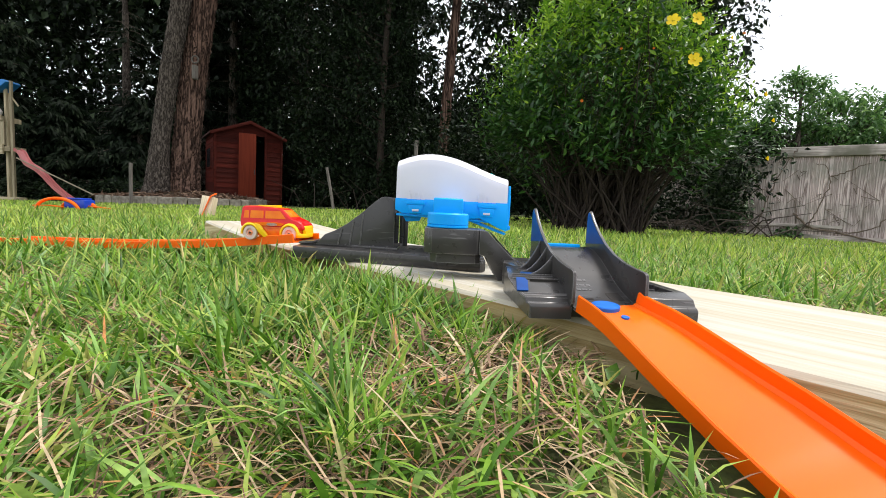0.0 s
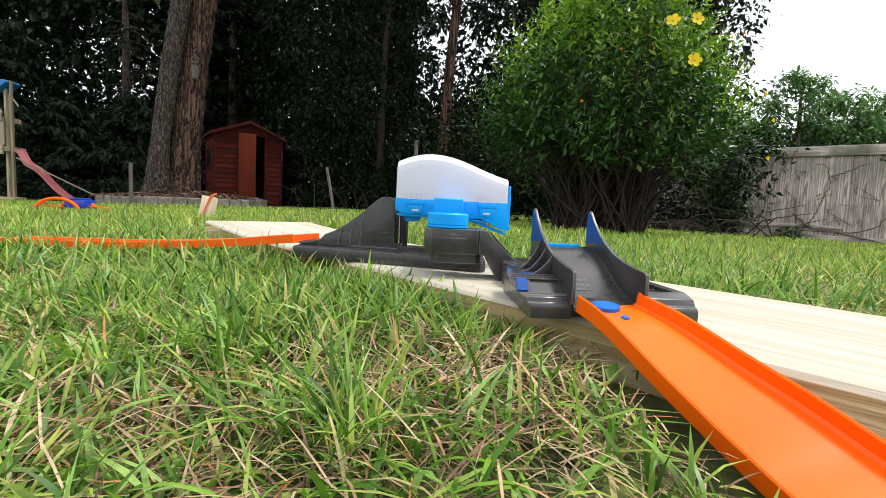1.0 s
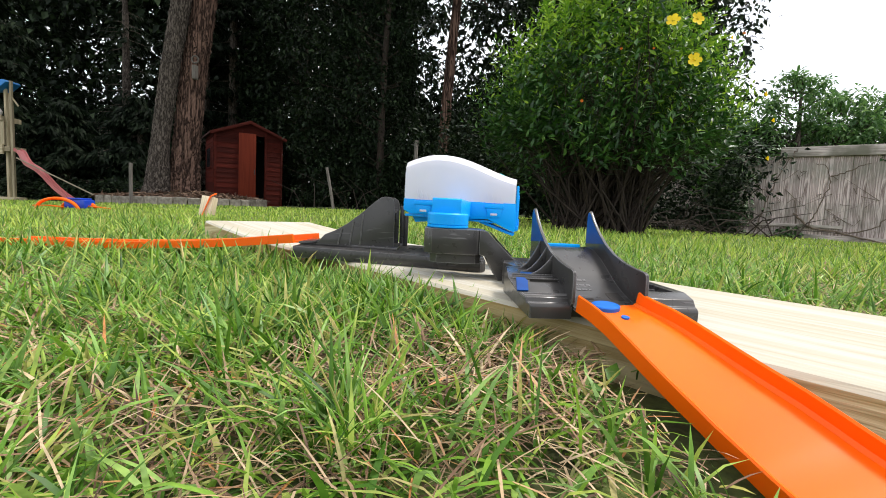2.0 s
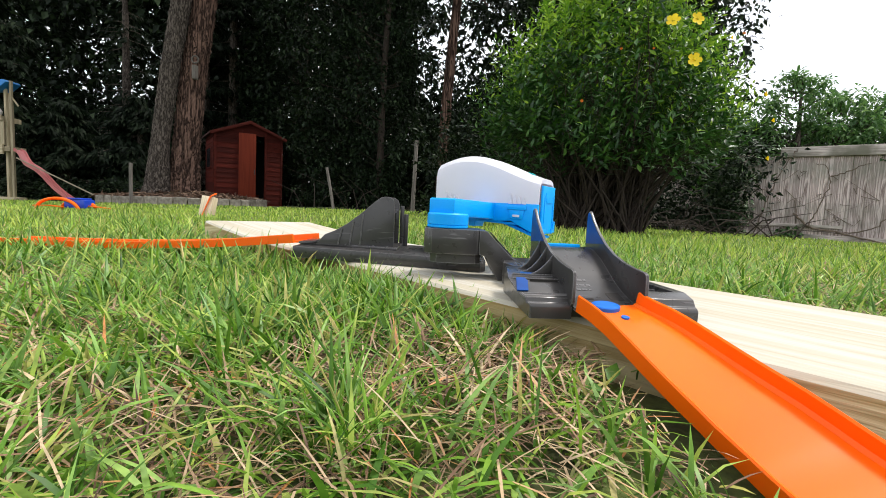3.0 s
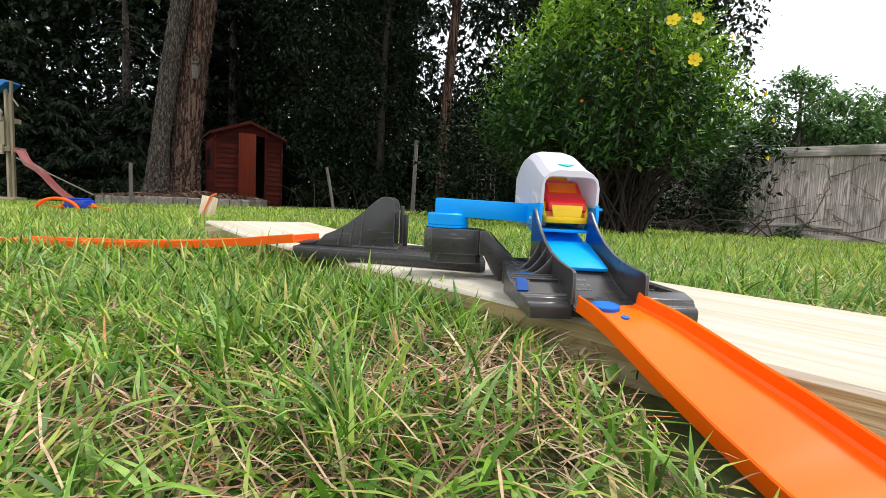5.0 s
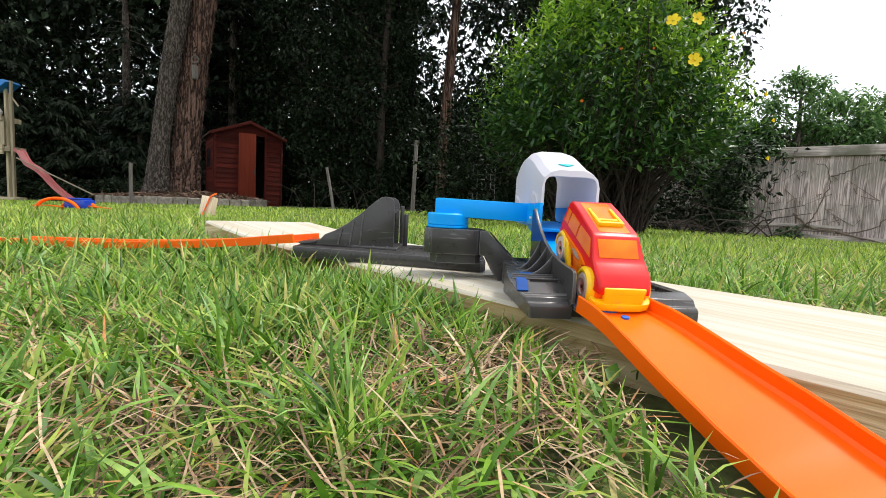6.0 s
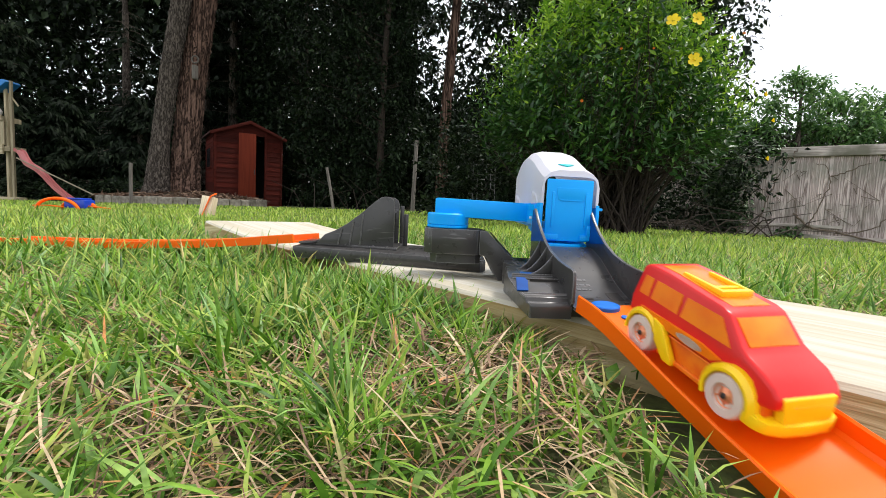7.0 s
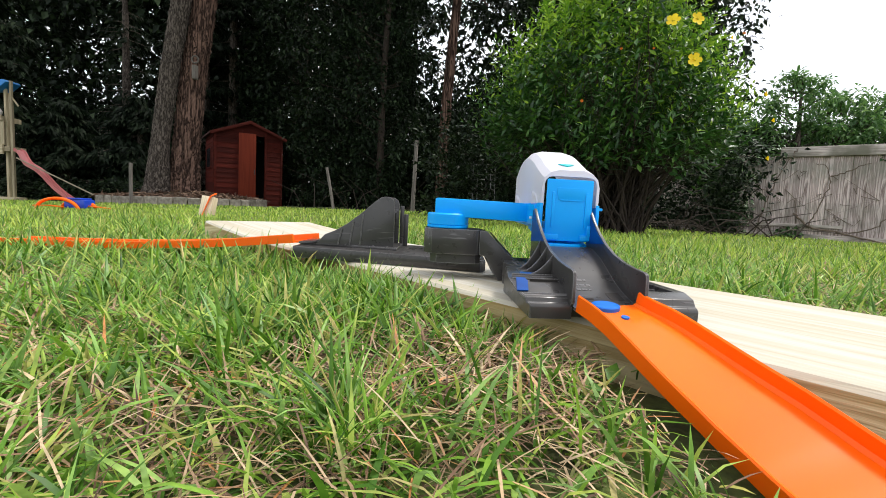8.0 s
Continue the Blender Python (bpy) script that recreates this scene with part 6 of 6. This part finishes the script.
    v = np.interp(u, [p.x for p in ENTRY_PATH], [p.y for p in ENTRY_PATH]) - rng.uniform(0.026, 0.06, k)
    tx, ty, th = np.concatenate([tx, u]), np.concatenate([ty, v]), np.concatenate([th, rng.uniform(0.024, 0.050, k)])
    ok = ~on_things(tx, ty) & ~under_track(tx, ty)
    h = (0.022 + 0.026 * patchy(x, y, 17, 12) + 0.016 * front(x, y)) * rng.uniform(0.6, 1.3, len(x))
    x, y, h = np.concatenate([x, tx[ok]]), np.concatenate([y, ty[ok]]), np.concatenate([h, th[ok]])
    h *= np.clip((np.hypot(x, y) - 0.10) / 0.07, 0.3, 1)
    h = np.where((x > -0.01) & (np.hypot(x, y) < 0.24), np.minimum(h, 0.022), h)
    h = np.where((x > 0.05) & (np.hypot(x, y) < 0.21), np.minimum(h, 0.014), h)
    h = np.minimum(h, np.where((x > 0.02) & (y < 0.32), 0.034, 0.062))
    h = np.where((x > 0.13) & (x < 0.22) & (y < 0.2), 0.010, h)
    h = np.minimum(h, headroom(x, y))
    n = len(x)
    w = rng.uniform(0.0014, 0.0035, n) + np.where(h > 0.045, 0.0007, 0)
    w *= np.clip(np.hypot(x, y) / 0.26, 0.5, 1)
    lean = np.abs(rng.normal(0.34, 0.36, n))
    tagged(blades("lawn_grass", x, y, h, w, lean, rng, M_GRASS, 5, curl=1.4, fold=0.32), "longer uneven green grass blades with yellowing tips", "grass", kind="stuff")
    # dry thatch
    x, y = ring(110000, 1.1)
    keep = ~on_things(x, y) & (rng.uniform(0, 1, len(x)) < 0.18 + 0.48 * (1 - patchy(x, y, 22, 9)) + 1.0 * bare(x, y) - 0.15 * shade(x, y)) & (~under_track(x, y) | (headroom(x, y) > 0.012) & (x < 0.2))
    x, y = x[keep], y[keep]
    n = len(x)
    h = np.minimum(rng.uniform(0.010, 0.037, n), headroom(x, y))
    lean = rng.uniform(0.8, 1.65, n)
    tagged(blades("dry_thatch", x, y, h, rng.uniform(0.0008, 0.0020, n) * np.clip(np.hypot(x, y) / 0.24, 0.6, 1), lean, rng, M_STRAW, 3, curl=0.6,
                  z=level(x, y) + rng.uniform(-0.002, 0.012, n)), "dry straw-coloured dead grass between the green blades", "dry grass", kind="stuff")
    # broad-leaved weeds
    for cx, cy, k in ((0.050, 0.225, 16), (0.035, 0.200, 12), (-0.015, 0.255, 10), (0.072, 0.190, 9)):
        weed = tagged(empty("lawn_weed", Matrix.Translation((cx, cy, float(level(cx, cy)) + 0.002))), "small broad-leaved green weed in the lawn", "weed", "lawn weeds")
        for a in rng.uniform(0, 2 * np.pi, k):
            sz = rng.uniform(0.010, 0.018)
            v, t = leaf_mesh(rng.normal(0, 0.006, (1, 3)) * np.array([1, 1, 0.5]), np.array([[np.cos(a), np.sin(a), rng.uniform(0.2, 0.9)]]), np.array([sz]), np.array([sz * 0.42]), rng, 0.12, 0.3)
            bulk("leaf", v, t, M_WEED, weed)
    # middle lawn
    x, y = scatter(190000, -4.0, 4.5, -0.7, 4.6)
    d = np.hypot(x, y)
    keep = (rng.uniform(0, 1, len(x)) < np.clip(1.5 / (0.5 + d), 0.15, 1) * (1 - near(x, y))) & ~on_things(x, y) & ~under_track(x, y)
    x, y = x[keep], y[keep]
    n = len(x)
    h = (0.028 + 0.032 * patchy(x, y, 12, 6)) * rng.uniform(0.5, 1.35, n) * np.clip(1.35 - 0.30 * np.hypot(x, y), 0.55, 1)
    tagged(blades("lawn_grass", x, y, h, rng.uniform(0.0018, 0.0036, n) * (0.8 + 0.25 * np.hypot(x, y)), np.abs(rng.normal(0.2, 0.3, n)), rng, M_FARGRASS, 3, curl=0.9),
           "green lawn grass further out", "grass", kind="stuff")
    # far lawn
    x, y = scatter(95000, -13.0, 9.0, -5.0, 12.0)
    inside = (x > -4.0) & (x < 4.5) & (y > -0.7) & (y < 4.6)
    keep = ~inside & (y < np.where(x < -0.4, 7.0, 9.6)) & (y < 5.4 + 0.1 * (4 - x) * 3 + np.where(x < 0.5, 9, 0))
    x, y = x[keep], y[keep]
    n = len(x)
    tagged(blades("lawn_grass", x, y, rng.uniform(0.02, 0.05, n), rng.uniform(0.008, 0.018, n), np.abs(rng.normal(0.15, 0.25, n)), rng, M_FARGRASS, 2, curl=0.7),
           "green lawn grass at the edge of the trees", "grass", kind="stuff")


make_lawn()


# ---- what moves ----
ARM_ANGLE = [(0.0, 87.5), (1.0, 87.4), (1.3, 86.5), (1.7, 84.5), (2.0, 81.0), (2.4, 74.5), (2.8, 66.0), (3.0, 58.5), (3.5, 42.0), (3.8, 27.0), (4.0, 17.0), (4.2, 7.0), (4.35, 1.5), (4.45, 0.8), (5.0, 0.8), (8.0, 0.8)]
DOOR_ANGLE = [(0.0, 0), (1.1, 0), (1.3, 12), (1.5, 3), (1.7, 0), (4.2, 0), (4.3, 3), (4.4, 9), (4.5, 42), (4.6, 82), (4.7, 100), (4.9, 108), (6.0, 108), (6.15, 104), (6.25, 86), (6.4, 60), (6.5, 38), (6.6, 15), (6.7, 0), (8.0, 0)]
IN_ROWS = [(0.0, -0.1914, 0.5117, 0.0582, 1), (0.1, -0.1633, 0.4992, 0.0603, 3), (0.2, -0.1373, 0.4935, 0.0675, 13), (0.3, -0.1092, 0.4935, 0.0784, 22), (0.4, -0.0884, 0.4935, 0.0854, 26),
           (0.5, -0.0603, 0.4935, 0.0962, 27), (0.6, -0.0478, 0.4935, 0.1029, 24), (0.7, -0.016, 0.48, 0.102, 6), (0.8, 0.0, 0.4745, 0.0985, 0), (1.0, 0.006, 0.4745, 0.0972, -1)]
RIDE = smooth_path([(ARM_R + TOY.x, 0.470, 0.0972), (ARM_R + TOY.x, 0.400, 0.0964), (ARM_R + TOY.x, 0.345, 0.0945), (0.0910, 0.3280, 0.0925), (0.0920, 0.3180, 0.0862), (0.0938, 0.3030, 0.0790), (0.0950, 0.2850, 0.0695),
                    (0.0960, 0.2660, 0.0598), (0.0970, 0.2520, 0.0560), *[(x, y, z + 0.0002 + 0.0024 * min(1.0, max(0.0, (0.215 - y) / 0.04))) for x, y, z in EXIT_KEYS[1:]]], 12)
CAR_AT = [(4.5, 0.1000), (4.6, 0.1010), (4.7, 0.1040), (5.0, 0.1260), (5.3, 0.1600), (5.6, 0.1955), (5.8, 0.2140), (6.0, 0.2290), (6.2, 0.2480), (6.5, 0.2835), (7.0, 0.3290), (7.3, 0.3605), (7.5, 0.3830), (7.6, 0.3945), (7.8, 0.4200), (7.9, 0.4420), (8.0, 0.4800)]


def at(rows, t):
    """Smooth value at t of rows (t, value)."""
    ts = [r[0] for r in rows]
    k = max(0, min(len(rows) - 2, int(np.searchsorted(ts, t, "right")) - 1))
    (t0, a), (t1, b) = rows[k], rows[k + 1]
    def slope(i):
        if i <= 0 or i >= len(rows) - 1:
            return 0.0
        l, r = (rows[i][1] - rows[i - 1][1]) / (ts[i] - ts[i - 1]), (rows[i + 1][1] - rows[i][1]) / (ts[i + 1] - ts[i])
        return 0.0 if l * r <= 0 else 2 * l * r / (l + r)
    u, h = (t - t0) / (t1 - t0), t1 - t0
    u = min(1.0, max(0.0, u))
    return (2 * u ** 3 - 3 * u * u + 1) * a + (u ** 3 - 2 * u * u + u) * h * slope(k) + (3 * u * u - 2 * u ** 3) * b + (u ** 3 - u * u) * h * slope(k + 1)


def along(path, s):
    for a, b in zip(path, path[1:]):
        d = (b - a).length
        if s <= d:
            return a.lerp(b, s / d)
        s -= d
    return path[-1] + (path[-1] - path[-2]).normalized() * s


def facing(p, d, lean=0.0):
    x = d.normalized()
    y = Matrix.Rotation(radians(lean), 3, x) @ Vector((0, 0, 1)).cross(x).normalized()
    z = x.cross(y)
    return Matrix.Translation(p) @ Matrix((x, y, z)).transposed().to_4x4()


def car_pose(t):
    if t <= 1.0:
        x, y, z, a = [at([(r[0], r[i]) for r in IN_ROWS], t) for i in (1, 2, 3, 4)]
        return pose(x, y, z, 0, -a, 0 if t > 0.15 else -6)
    if t < 4.5:
        turn = Matrix.Translation((TOY.x, TOY.y, 0)) @ pose(0, 0, 0, 0, 0, at(ARM_ANGLE, t))
        v = at([(1.0, -0.003), (1.25, -0.0125), (1.5, -0.010), (4.3, -0.010), (4.5, CAR_IN)], t)
        return turn @ facing(Vector((ARM_R, v, 0.0968)), Vector((0, -1, -0.02)))
    s = at(CAR_AT, t)
    front, rear = along(RIDE, s), along(RIDE, s - 0.05)
    mid = (front + rear) / 2
    return facing(mid, front - rear, 0.10 * bank(mid.y))


def motions():
    times = sorted({round(i * 0.05, 2) for i in range(161)})
    walk(carriage, [(t, pose(0, 0, 0, 0, 0, at(ARM_ANGLE, t))) for t in times])
    walk(door, [(t, pose(ARM_R, -CAB_L - 0.0005, 0.0850 - TOY.z, at(DOOR_ANGLE, t), 0, 0)) for t in times])
    poses = [(t, car_pose(t)) for t in times]
    walk(car, poses)
    spin, last, rows = 0.0, None, []
    for t, m in poses:
        p = m.translation
        if last is not None and (t <= 1.0 or t >= 4.5):
            spin += min(80.0, math.degrees((p - last).length / 0.0082))
        last = p.copy()
        rows.append((t, spin))
    for w in wheels:
        c = w.matrix_basis.translation.copy()
        walk(w, [(t, pose(c.x, c.y, c.z, 0, a, 0)) for t, a in rows])


CAR_IN = (along(RIDE, 0.100) + along(RIDE, 0.05)).y / 2 - TOY.y
motions()
